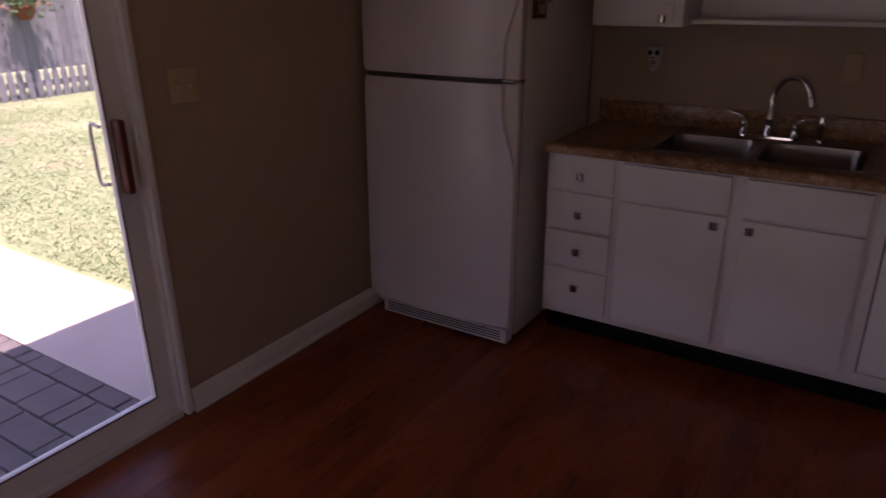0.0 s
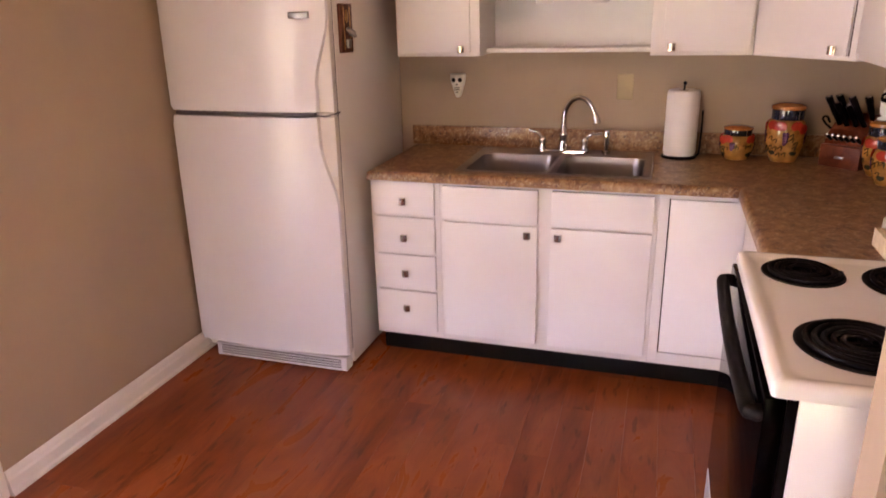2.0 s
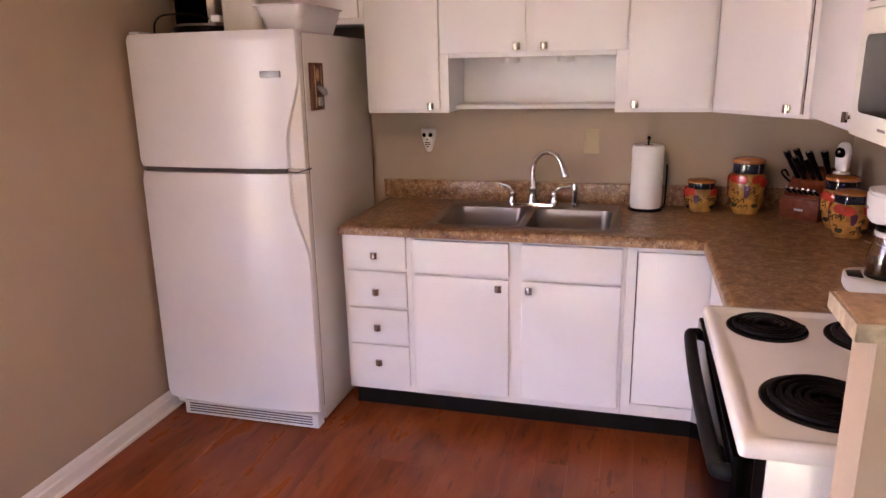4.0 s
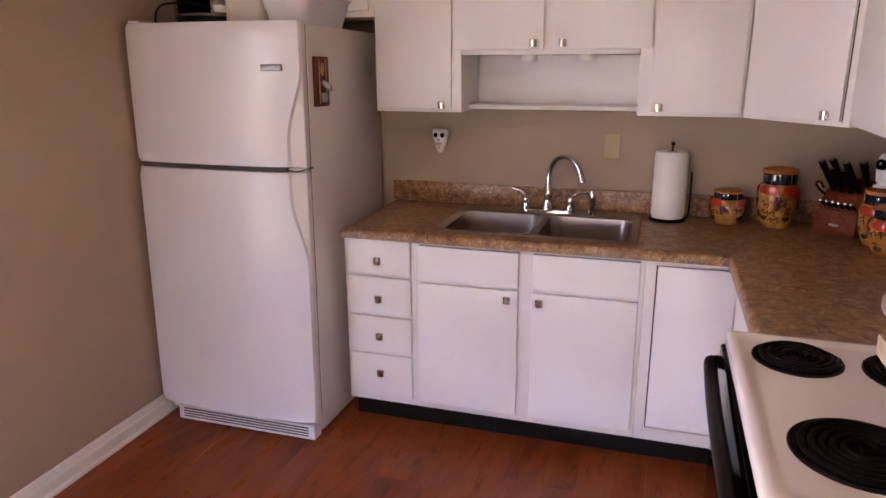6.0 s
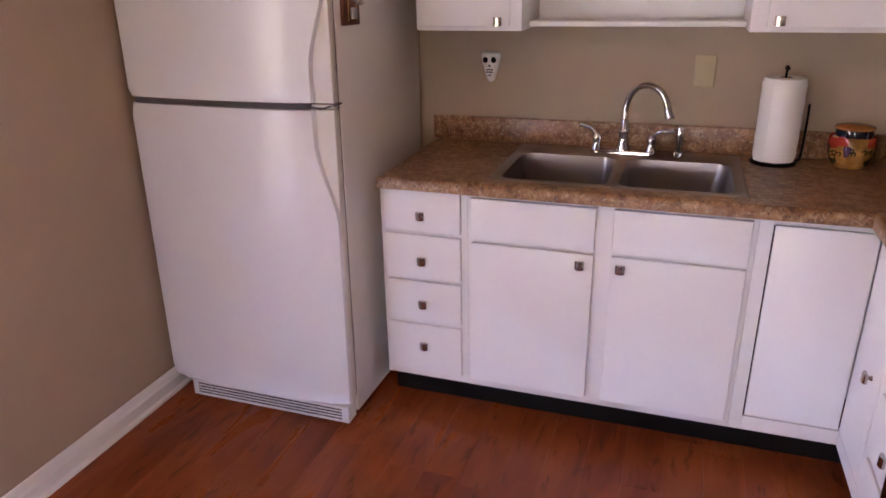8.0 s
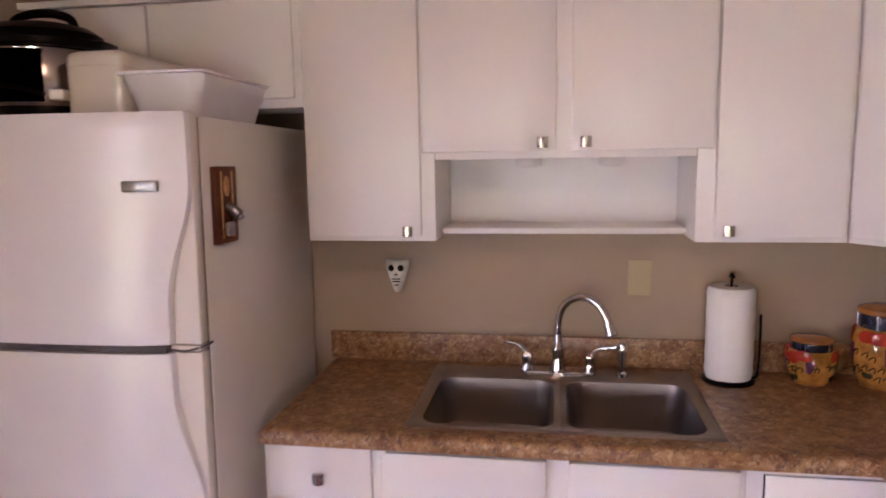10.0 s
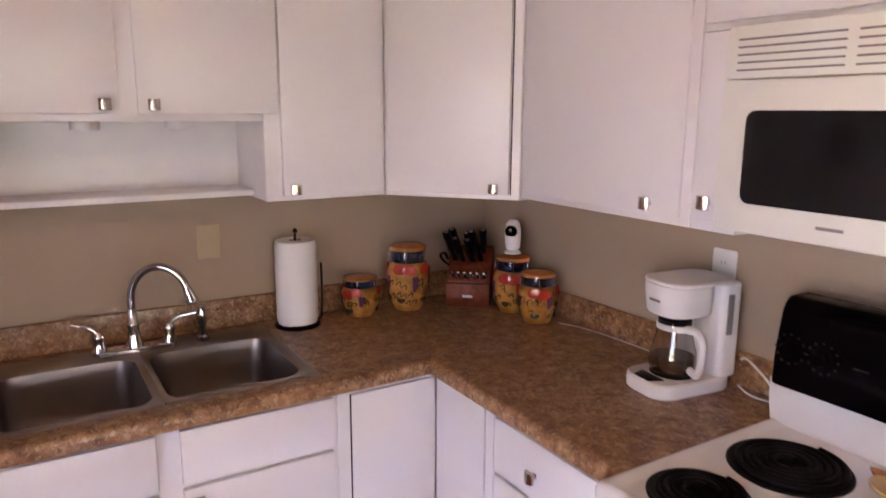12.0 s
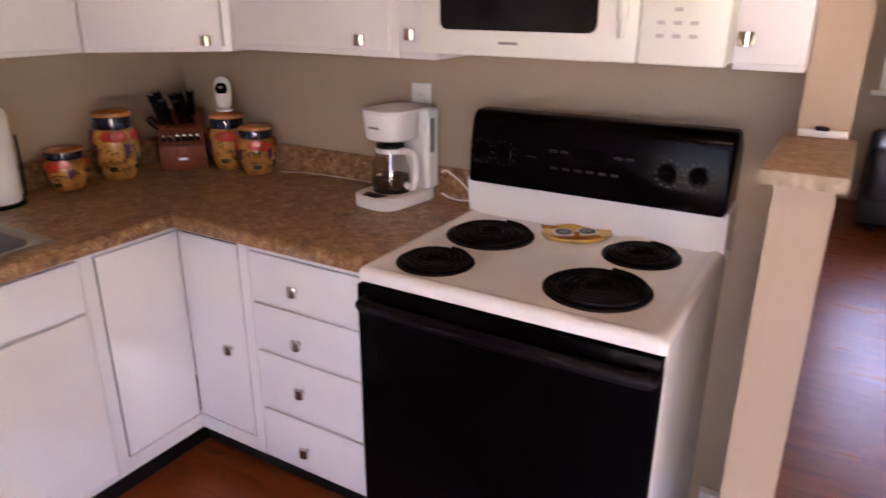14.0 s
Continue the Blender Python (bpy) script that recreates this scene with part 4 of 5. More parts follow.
def canister(x, y, r, h, seed, label):
    """Glazed pot with a navy neck, a domed lid, painted fruit and vines."""
    rnd = random.Random(seed)
    j = thing("canister", label, "canister", "painted canisters", at=pose(x, y, CT))
    hb = h * 0.885
    prof = [(0.62, 0.0), (0.67, 0.01), (0.82, 0.15), (0.96, 0.36), (1.0, 0.52), (0.985, 0.66), (0.9, 0.765), (0.81, 0.8)]
    full = [(r * a, hb * b) for a, b in prof]

    def radius(z):
        for (a, p), (b, q) in zip(full, full[1:]):
            if p <= z <= q:
                return a + (b - a) * (z - p) / (q - p)
        return full[-1][0]
    body = part("body", lathe(full, seg=36), M_OCHRE, j)
    part("neck", lathe([(r * 0.8, hb * 0.785), (r * 0.815, hb * 0.81), (r * 0.82, hb * 0.9), (r * 0.815, hb * 0.975), (r * 0.79, hb * 0.985)], seg=36), M_NAVY, j, "glossy navy band")
    part("lid", lathe([(r * 0.79, hb * 0.98), (r * 0.86, hb * 0.99), (r * 0.875, hb * 1.02), (r * 0.85, hb * 1.05), (r * 0.6, hb * 1.085), (r * 0.2, hb * 1.1), (0.004, hb * 1.102)], seg=36), M_ORANGE, j, "burnt orange domed lid")
    # three thin chrome strips upright across the neck
    for a in (150, 235, 300):
        part("chrome_strip", tube([(r * 0.85 * math.cos(radians(a)), r * 0.85 * math.sin(radians(a)), hb * q) for q in (0.8, 0.9, 1.02)], 0.0018, 6), M_CHROME, j)
    for a0 in range(0, 360, 90):
        a = radians(a0 + rnd.uniform(-12, 12) + 35)
        for k in range(2):
            b, z = a + k * 0.42, hb * rnd.uniform(0.64, 0.7)
            bm = bmesh.new()
            q = radius(z)
            ball(bm, (q * math.cos(b), q * math.sin(b), z), 0.027 * r / 0.075, 0.13, 1, 0.75, turn=b)
            part("apple", bm, M_RED, body)
        b = a + 0.75
        for k in range(9):
            zz = hb * (0.56 - 0.05 * (k // 2) * 0.9)
            q, w = radius(zz), b + ((k % 2) - 0.5) * 0.16 * (1 - k / 14)
            bm = bmesh.new()
            ball(bm, (q * math.cos(w), q * math.sin(w), zz), 0.0075 * r / 0.075, 0.4, 1, 1, 8, 6, b)
            part("grape", bm, M_PURPLE, body)
        for k in range(8):
            b0, z0 = a + rnd.uniform(-0.5, 1.1), hb * rnd.uniform(0.12, 0.5)
            line = []
            for s in range(10):
                w = s * 0.55
                bb = b0 + 0.028 * s * math.cos(w * 0.8)
                z = z0 + 0.05 * hb * math.sin(w) + s * 0.002
                line.append(((radius(z) + 0.0002) * math.cos(bb), (radius(z) + 0.0002) * math.sin(bb), z))
            part("vine", tube(line, 0.0021, 5), M_VINE, body)
        bm = bmesh.new()
        z = hb * 0.2
        ball(bm, (radius(z) * math.cos(a), radius(z) * math.sin(a), z), 0.016, 0.14, 1, 0.7, 10, 7, a)
        part("leaf", bm, M_VINE, body)
    return j


canister(2.27, -0.085, 0.071, 0.152, 3, "short ochre canister painted with red fruit and vines")
canister(2.458, -0.1, 0.079, 0.258, 5, "tall ochre canister painted with red fruit and grapes")
canister(2.778, -0.322, 0.074, 0.222, 7, "ochre canister with a baby monitor on its lid")
canister(2.774, -0.474, 0.072, 0.19, 11, "medium ochre canister painted with red fruit")


def monitor():
    m = thing("camera_monitor", "white upright baby monitor camera with a black lens face", "camera", at=pose(2.762, -0.338, CT + 0.2215, 0, 0, -58))
    part("stand", lathe([(0.03, 0), (0.03, 0.005), (0.018, 0.012), (0.014, 0.018)], seg=24), M_PLASTIC, m)
    bm = loft([[(x * s, y * s * 0.8, z) for x, y in rounded(-0.03, 0.03, -0.03, 0.03, 0.0299)] for s, z in ((0.6, 0.012), (0.86, 0.02), (0.97, 0.04), (1.0, 0.065), (0.98, 0.09), (0.85, 0.108), (0.55, 0.12), (0.15, 0.1235))])
    b = part("housing", bm, M_PLASTIC, m)
    bm = bmesh.new()
    ball(bm, (0, -0.0185, 0.082), 0.0235, 1, 0.34, 1)
    l = part("lens_face", bm, M_BLACKGLASS, m, "glossy black lens face")
    bm = bmesh.new()
    ball(bm, (0, -0.0245, 0.086), 0.007, 1, 0.35, 1)
    part("lens", bm, M_CHROME, l)


monitor()


def knife_block():
    k = thing("knife_block", "reddish wooden knife block full of black-handled knives", "knife block", at=pose(2.665, -0.196, CT, 0, 0, -40.5) @ Matrix.Diagonal((1.15, 1.0, 1.0, 1.0)))
    part("block", prism([(-0.0, 0.0), (-0.0, 0.098), (0.03, 0.15), (0.12, 0.215), (0.165, 0.15), (0.115, 0.0)], "x", -0.072, 0.072, 0.003), M_BLOCK, k)
    part("lower_front", rbox(-0.072, 0.072, -0.022, -0.0005, 0.0, 0.092, 0.003), M_BLOCK, k)
    part("badge", rbox(-0.016, 0.016, -0.0232, -0.0215, 0.038, 0.048, 0.0005), M_PEWTER, k)
    for i in range(6):
        x = -0.052 + 0.0208 * i
        h = part("steak_knife_handle", tube([(x, 0.012, 0.108), (x, -0.012, 0.122), (x, -0.03, 0.133)], [0.0065, 0.0078, 0.007], 8), M_BLACK, k)
        bm = bmesh.new()
        ball(bm, (x, -0.031, 0.1338), 0.0072, 1, 0.7, 1, 10, 7)
        part("butt", bm, M_CHROME, h)
    rnd = random.Random(4)
    for x, y, l in ((-0.05, 0.06, 0.145), (-0.022, 0.058, 0.12), (0.008, 0.06, 0.11), (0.036, 0.062, 0.15), (-0.036, 0.095, 0.12), (0.0, 0.097, 0.1), (0.042, 0.098, 0.115)):
        a = Vector((x, y, 0.152 + (y - 0.05) * 0.75))
        d = Vector((rnd.uniform(-0.22, 0.02), -0.5, 0.85)).normalized()
        h = part("knife_handle", tube(bend([a - d * 0.01, a + d * l * 0.4, a + d * l * 0.8, a + d * l]), [0.0098] * 8 + [0.0115] * 8 + [0.013] * 9, 9), M_BLACK, k, "black knife handle")
        part("rivet", tube([a + d * l * 0.995, a + d * (l + 0.003)], 0.008, 9), M_CHROME, h)
    part("scissor_grip", tube(bend([(-0.068, 0.03, 0.15), (-0.085, 0.02, 0.168), (-0.095, 0.012, 0.19), (-0.082, 0.012, 0.2), (-0.07, 0.02, 0.175)]), 0.0045, 8), M_BLACK, k)


knife_block()


def coffee_maker():
    c = thing("coffee_maker", "white drip coffee maker with a glass carafe", "coffee maker", at=pose(2.728, -1.132, CT, 0, 0, -8) @ Matrix.Diagonal((0.92, 0.97, 0.985, 1.0)))
    # local x runs from the front (-) to the back (+)
    def slab(x0, x1, hw, r, z0, z1, i=0.004):
        return loft([[(a, b, z) for a, b in rounded(x0 + e, x1 - e, -hw + e, hw - e, max(0.004, r - e))] for z, e in ((z0, i), (z0 + i, 0), (z1 - i, 0), (z1, i))])
    b = part("base", slab(-0.145, 0.135, 0.088, 0.06, 0.0, 0.042, 0.006), M_PLASTIC, c)
    part("control_pad", prism([(-0.137, -0.03), (-0.092, -0.045), (-0.092, 0.045), (-0.137, 0.03)], "z", 0.0405, 0.0435, 0.001), M_BLACK, b, "dark control pad")
    part("warming_plate", lathe([(0.062, 0.04), (0.062, 0.046), (0.055, 0.047)], -0.025, 0.0, 32), M_BLACK, b)
    part("tower", slab(0.062, 0.135, 0.086, 0.02, 0.04, 0.3, 0.006), M_PLASTIC, c)
    part("level_window", rbox(0.078, 0.1, -0.0885, -0.084, 0.16, 0.27, 0.002), M_GREYMARK, c)
    hd = part("head", loft([[(a, q, z) for a, q in rounded(-0.105 + e, 0.066, -0.078 + e, 0.078 - e, 0.062 - e)] for z, e in ((0.212, 0.012), (0.218, 0.006), (0.262, 0.0), (0.29, -0.002), (0.296, 0.002))]), M_PLASTIC, c)
    part("lid", slab(-0.103, 0.132, 0.08, 0.055, 0.2965, 0.306, 0.003), M_PLASTIC, c)
    part("brand_mark", rbox(-0.1065, -0.1035, -0.02, 0.02, 0.25, 0.256, 0.0005), M_GREYMARK, hd)
    x = -0.025
    g = part("carafe", lathe([(0.05, 0.0475), (0.062, 0.052), (0.066, 0.075), (0.062, 0.11), (0.05, 0.15), (0.046, 0.172), (0.044, 0.172), (0.048, 0.148), (0.0595, 0.11), (0.0635, 0.075), (0.06, 0.054), (0.004, 0.0515)], x, 0.0, 36), M_CARAFE, c, "clear glass carafe")
    g.visible_shadow = False
    part("coffee", lathe([(0.055, 0.0525), (0.0602, 0.057), (0.0625, 0.075), (0.061, 0.092), (0.058, 0.0923)], x, 0.0, 32), M_COFFEE, g, "dark coffee in the bottom")
    part("carafe_band", lathe([(0.0485, 0.168), (0.0505, 0.17), (0.0505, 0.182), (0.047, 0.184), (0.044, 0.18)], x, 0.0, 32), M_PLASTIC, g)
    part("carafe_lid", lathe([(0.047, 0.184), (0.046, 0.194), (0.02, 0.2), (0.004, 0.2)], x, 0.0, 28), M_BLACK, g, "black carafe lid")
    d = Vector((-0.02, -1.0, 0)).normalized()
    o = Vector((x, 0, 0))
    part("carafe_handle", tube(bend([o + d * 0.046 + Vector((0, 0, 0.176)), o + d * 0.085 + Vector((0, 0, 0.178)), o + d * 0.107 + Vector((0, 0, 0.155)), o + d * 0.106 + Vector((0, 0, 0.1)), o + d * 0.094 + Vector((0, 0, 0.066)), o + d * 0.066 + Vector((0, 0, 0.07))]), 0.0105, 12), M_PLASTIC, g, "white carafe handle")


coffee_maker()
solid("power_cord", tube(bend([(2.86, -1.225, 0.985), (2.85, -1.25, 0.995), (2.845, -1.3, 0.97), (2.85, -1.345, 0.93), (2.855, -1.37, 0.915)]), 0.0032, 8), M_PLASTIC, "white appliance cord running behind the range", "cord", "cords")
solid("power_cord", tube(bend([(2.845, -1.235, CT + 0.012), (2.83, -1.28, CT + 0.004), (2.835, -1.33, CT + 0.0035), (2.85, -1.375, CT + 0.0035)]), 0.003, 8), M_PLASTIC, "white cord lying on the worktop", "cord", "cords")
solid("power_cord", tube(bend([(2.815, -0.545, CT + 0.003), (2.85, -0.64, CT + 0.003), (2.863, -0.78, CT + 0.003), (2.865, -0.93, CT + 0.003), (2.852, -1.06, CT + 0.003)]), 0.0018, 8), M_PLASTIC, "thin white cord lying along the backsplash", "cord", "cords")


def spoon_rest():
    s = thing("spoon_rest", "yellow glazed owl-face spoon rest on the range", "spoon rest", at=pose(2.672, -1.768, 0.9112, 0, 0, -55))
    oval = lambda q, z: [(q * 0.092 * math.cos(a) * (1 + 0.05 * math.cos(2 * a)), q * 0.07 * math.sin(a) * (1 + 0.07 * abs(math.cos(a)) ** 6), z) for a in [2 * math.pi * k / 40 for k in range(40)]]
    part("dish", loft([oval(0.7, 0.0), oval(0.9, 0.004), oval(1.0, 0.013), oval(1.0, 0.0165), oval(0.93, 0.015), oval(0.75, 0.0085)]), M_YELLOW, s)
    for sx in (-1, 1):
        ring = part("eye_ring", lathe([(0.031, 0.008), (0.031, 0.0118), (0.023, 0.0125)], sx * 0.033, 0.014, 28), M_CREAM, s)
        part("iris", lathe([(0.023, 0.012), (0.0225, 0.0135), (0.015, 0.0138)], sx * 0.033, 0.014, 24), M_VINE, ring)
        part("pupil", lathe([(0.012, 0.0135), (0.011, 0.0148)], sx * 0.033, 0.014, 20), M_PALEMARK, ring)
        part("ear", prism([(sx * 0.04, 0.05), (sx * 0.085, 0.072), (sx * 0.082, 0.035)], "z", 0.009, 0.0175, 0.0015), M_ORANGE, s)
    part("beak", prism([(-0.009, 0.0), (0.009, 0.0), (0.0, -0.02)], "z", 0.0085, 0.0165, 0.001), M_ORANGE, s)
    for k in range(3):
        part("feather_line", tube([(0.06 * math.cos(a), -0.012 - 0.013 * k - 0.012 * math.sin(a), 0.0105 + 0.0012 * k) for a in [math.pi * q / 10 for q in range(11)]], 0.0014, 6), M_ORANGE, s)


spoon_rest()


# ---- things on the walls ----
def skull():
    bm = bmesh.new()
    prof = [(0.01, -0.058, 0.4), (0.017, -0.048, 0.7), (0.023, -0.028, 0.85), (0.03, -0.005, 0.95), (0.037, 0.018, 1.0), (0.041, 0.038, 1.0), (0.04, 0.052, 0.8), (0.034, 0.058, 0.4)]
    loft([[(0.961 + w * math.cos(a), 0.0195 - 0.03 * d * max(0.0, math.sin(a)) if math.sin(a) > 0 else 0.0195, 1.205 + z) for a in [2 * math.pi * k / 24 for k in range(24)]] for w, z, d in prof], bm=bm)
    n = len(bm.faces)
    for sx in (-1, 1):
        ball(bm, (0.961 + sx * 0.016, -0.008, 1.233), 0.0115, 1, 0.35, 1)
    bmesh.ops.create_cone(bm, cap_ends=True, segments=3, radius1=0.009, radius2=0.006, depth=0.008, matrix=Matrix.Translation((0.961, -0.008, 1.211)) @ Matrix.Rotation(radians(90), 4, "X"))
    for z, w in ((1.195, 0.014), (1.186, 0.0135), (1.174, 0.007)):
        box(bm, 0.961 - w, 0.961 + w, -0.0085, 0.0, z - 0.002, z + 0.002)
    bm.faces.ensure_lookup_table()
    for f in bm.faces[n:]:
        f.material_index = 1
    ob = new("skull_ornament", mesh_of("skull_ornament", bm, M_BONE, M_BLACK))
    tagged(ob, "small white painted skull ornament on the wall", "ornament")


skull()


def plate(name, label, m, w, h, mat, kind):
    p = thing(name, label, "wall plate", at=m)
    part("cover", loft([[(a, b, z) for a, b in rounded(-w / 2 + e, w / 2 - e, -h / 2 + e, h / 2 - e, 0.006)] for z, e in ((0.0005, 0), (0.003, 0.0), (0.006, 0.003))]), mat, p)
    if kind == "switch":
        for x in (-0.023, 0.023):
            b = part("toggle_slot", rbox(x - 0.006, x + 0.006, -0.013, 0.013, 0.0055, 0.0068, 0.0005), M_CREAM, p)
            part("toggle", rbox(x - 0.004, x + 0.004, 0.0, 0.011, 0.0068, 0.016, 0.002), mat, b)
    if kind == "outlet":
        for y in (-0.02, 0.02):
            o = part("socket", loft([[(a, y + b, z) for a, b in rounded(-0.0165, 0.0165, -0.014, 0.014, 0.011)] for z in (0.0055, 0.0072)]), mat, p)
            for x in (-0.006, 0.006):
                part("slot", boxes((x - 0.001, x + 0.001, y - 0.002, y + 0.007, 0.007, 0.0076)), M_GREYMARK, o)
    for y in ((-0.042, 0.042) if kind != "outlet" else (0.0,)):
        part("screw", lathe([(0.003, 0.0055), (0.003, 0.0068), (0.0015, 0.007)], 0, y, 10), mat, p)


WESTFACE = Matrix(((0, 0, 1, WX), (1, 0, 0, -1.757), (0, 1, 0, 1.223), (0, 0, 0, 1)))
plate("light_switch", "almond double light switch on the tan wall", WESTFACE, 0.117, 0.122, M_ALMOND, "switch")
plate("blank_plate", "almond blank wall plate above the sink", Matrix(((1, 0, 0, 1.771), (0, 0, -1, NY), (0, 1, 0, 1.204), (0, 0, 0, 1))), 0.074, 0.117, M_ALMOND, "blank")
plate("wall_outlet", "white wall outlet behind the coffee maker", Matrix(((0, 0, -1, EX), (-1, 0, 0, -1.13), (0, 1, 0, 1.207), (0, 0, 0, 1))), 0.075, 0.118, M_PLASTIC, "outlet")


def plaque():
    p = thing("magnet_plaque", "dark wooden plaque with gold trim on the refrigerator side", "plaque", at=LEAN)
    x = 0.6685
    part("board", rbox(x, x + 0.014, -0.742, -0.628, 1.412, 1.604, 0.003), M_PLAQUE, p)
    for y in (-0.712, -0.655):
        part("trim_strip", rbox(x + 0.0142, x + 0.0165, y - 0.004, y + 0.004, 1.424, 1.592, 0.001), M_GOLD, p)
    bm = bmesh.new()
    ball(bm, (x + 0.0145, -0.684, 1.555), 0.022, 0.12, 0.7, 1.2)
    part("motif", bm, M_GOLD, p)
    part("opener", tube(bend([(x + 0.013, -0.684, 1.505), (x + 0.03, -0.684, 1.495), (x + 0.045, -0.682, 1.481), (x + 0.05, -0.682, 1.473)]), [0.011] * 8 + [0.014] * 8 + [0.008] * 9, 10), M_PEWTER, p, "pewter bottle opener")
    part("catch", rbox(x + 0.0142, x + 0.026, -0.702, -0.666, 1.43, 1.465, 0.004), M_PEWTER, p)


plaque()


# ---- things on the refrigerator ----
FT = 1.723


def pressure_cooker():
    c = thing("pressure_cooker", "black and steel electric pressure cooker on the refrigerator", "cooker", at=LEAN @ pose(0.095, -0.545, FT, 0, 0, 8))
    part("base", lathe([(0.125, 0.0), (0.145, 0.006), (0.15, 0.03), (0.148, 0.045)], seg=44), M_BLACK, c)
    part("shell", lathe([(0.147, 0.045), (0.15, 0.05), (0.15, 0.195), (0.147, 0.2)], seg=48), M_SHELL, c, "brushed steel shell")
    part("rim", lathe([(0.15, 0.2), (0.162, 0.206), (0.163, 0.222), (0.155, 0.23)], seg=48), M_BLACK, c)
    part("lid", lathe([(0.154, 0.229), (0.15, 0.245), (0.12, 0.265), (0.07, 0.276), (0.005, 0.279)], seg=48), M_BLACK, c)
    part("lid_handle", tube(bend([(-0.09, 0, 0.265), (-0.075, 0, 0.292), (-0.03, 0, 0.306), (0.03, 0, 0.306), (0.075, 0, 0.292), (0.09, 0, 0.265)]), 0.012, 10), M_BLACK, c)
    p = part("control_panel", loft([[((0.153 + e) * math.sin(a), -(0.153 + e) * math.cos(a), z) for a, e in [(radians(-27 + 54 * k / 10), 0.006) for k in range(11)] + [(radians(27 - 54 * k / 10), -0.006) for k in range(11)]] for z in (0.055, 0.19)]), M_BLACKGLASS, c, "dark control panel")
    part("panel_trim", tube([(0.161 * math.sin(radians(q)), -0.161 * math.cos(radians(q)), 0.192) for q in range(-28, 29, 4)], 0.004, 6), M_CHROME, p)
    part("steam_knob", lathe([(0.016, 0.27), (0.016, 0.287), (0.012, 0.291)], 0.03, 0.08, 16), M_BLACK, c)
    part("condensation_cup", rbox(0.09, 0.13, -0.155, -0.115, 0.058, 0.085, 0.005), M_PLASTIC, c)
    for s in (-1, 1):
        part("side_grip", rbox(s * 0.165 - 0.022, s * 0.165 + 0.022, -0.045, 0.045, 0.2, 0.225, 0.008), M_BLACK, c)


pressure_cooker()
solid("appliance_cord", tube(bend([(0.2, -0.69, FT + 0.07), (0.16, -0.73, FT + 0.085), (0.08, -0.745, FT + 0.09), (0.0, -0.735, FT + 0.085), (-0.045, -0.72, FT + 0.06), (-0.06, -0.71, FT + 0.02), (-0.058, -0.7, FT + 0.006), (-0.05, -0.6, FT + 0.006)]), 0.0045, 8), M_BLACK, "black appliance cord hanging round the cooker", "cord", at=LEAN)


def cream_bin():
    c = thing("storage_canister", "cream white rounded storage box on the refrigerator", "storage box", at=LEAN)
    part("box", loft([[(a, b, z) for a, b in rounded(0.255 + e, 0.43 - e, -0.69 + e, -0.33 - e, 0.03)] for z, e in ((FT, 0.004), (FT + 0.008, 0.0), (FT + 0.139, -0.001))]), M_CREAMBOX, c)
    part("lid", loft([[(a, b, z) for a, b in rounded(0.255 + e, 0.43 - e, -0.69 + e, -0.33 - e, 0.03)] for z, e in ((FT + 0.1395, -0.002), (FT + 0.16, -0.002), (FT + 0.172, 0.004), (FT + 0.178, 0.016))]), M_CREAMBOX, c)


cream_bin()


def tub():
    t = thing("storage_tub", "pale plastic storage tub with a flared rim on the refrigerator", "tub", at=LEAN)
    x0, x1, y0, y1 = 0.44, 0.655, -0.735, -0.33
    loops = []
    for z, e in ((0.0, 0.03), (0.006, 0.026), (0.06, 0.013), (0.064, 0.009), (0.09, 0.004), (0.106, 0.0), (0.107, -0.012), (0.112, -0.012), (0.112, 0.004), (0.1, 0.008), (0.02, 0.028), (0.008, 0.034)):
        loops.append([(a, b, FT + z) for a, b in rounded(x0 + e, x1 - e, y0 + e, y1 - e, 0.03)])
    part("body", loft(loops[:6] + loops[8:]), M_TUB, t)
    part("rim", loft([[(a, b, FT + z) for a, b in rounded(x0 + e, x1 - e, y0 + e, y1 - e, 0.03)] for z, e in ((0.107, 0.0005), (0.107, -0.012), (0.1135, -0.012), (0.1135, 0.0005), (0.107, 0.0005))], False, False), M_TUB, t)


tub()

# dark ornament standing above the wall cabinets
o = thing("ornament", "small dark ornament on top of the wall cabinets", "ornament", at=pose(1.43, -0.2, UT + 0.004))
for x in (-0.022, 0.022):
    part("foot", lathe([(0.016, 0.0), (0.018, 0.02), (0.012, 0.05)], x, 0, 14), M_BLACK, o)
part("body", lathe([(0.02, 0.048), (0.042, 0.07), (0.04, 0.12), (0.02, 0.16)], seg=20), M_BLACK, o)


# ---- ceiling lamp over the kitchen ----
def ceiling_lamp():
    l = thing("ceiling_light", "round frosted ceiling light, switched on", "lamp", at=pose(1.3, -2.42, CZ))
    part("canopy", lathe([(0.16, -0.0), (0.165, -0.012), (0.155, -0.022)], seg=40), M_NICKEL, l)
    m, t, b = nodes_of("frosted_lit_glass")
    b.inputs["Base Color"].default_value = (0.9, 0.85, 0.75, 1)
    b.inputs["Emission Color"].default_value = (1.0, 0.72, 0.46, 1)
    b.inputs["Emission Strength"].default_value = LAMP
    part("dome", lathe([(0.15, -0.0225), (0.148, -0.045), (0.125, -0.075), (0.08, -0.095), (0.004, -0.103)], seg=40), m, l)


LAMP = 1.7
ceiling_lamp()


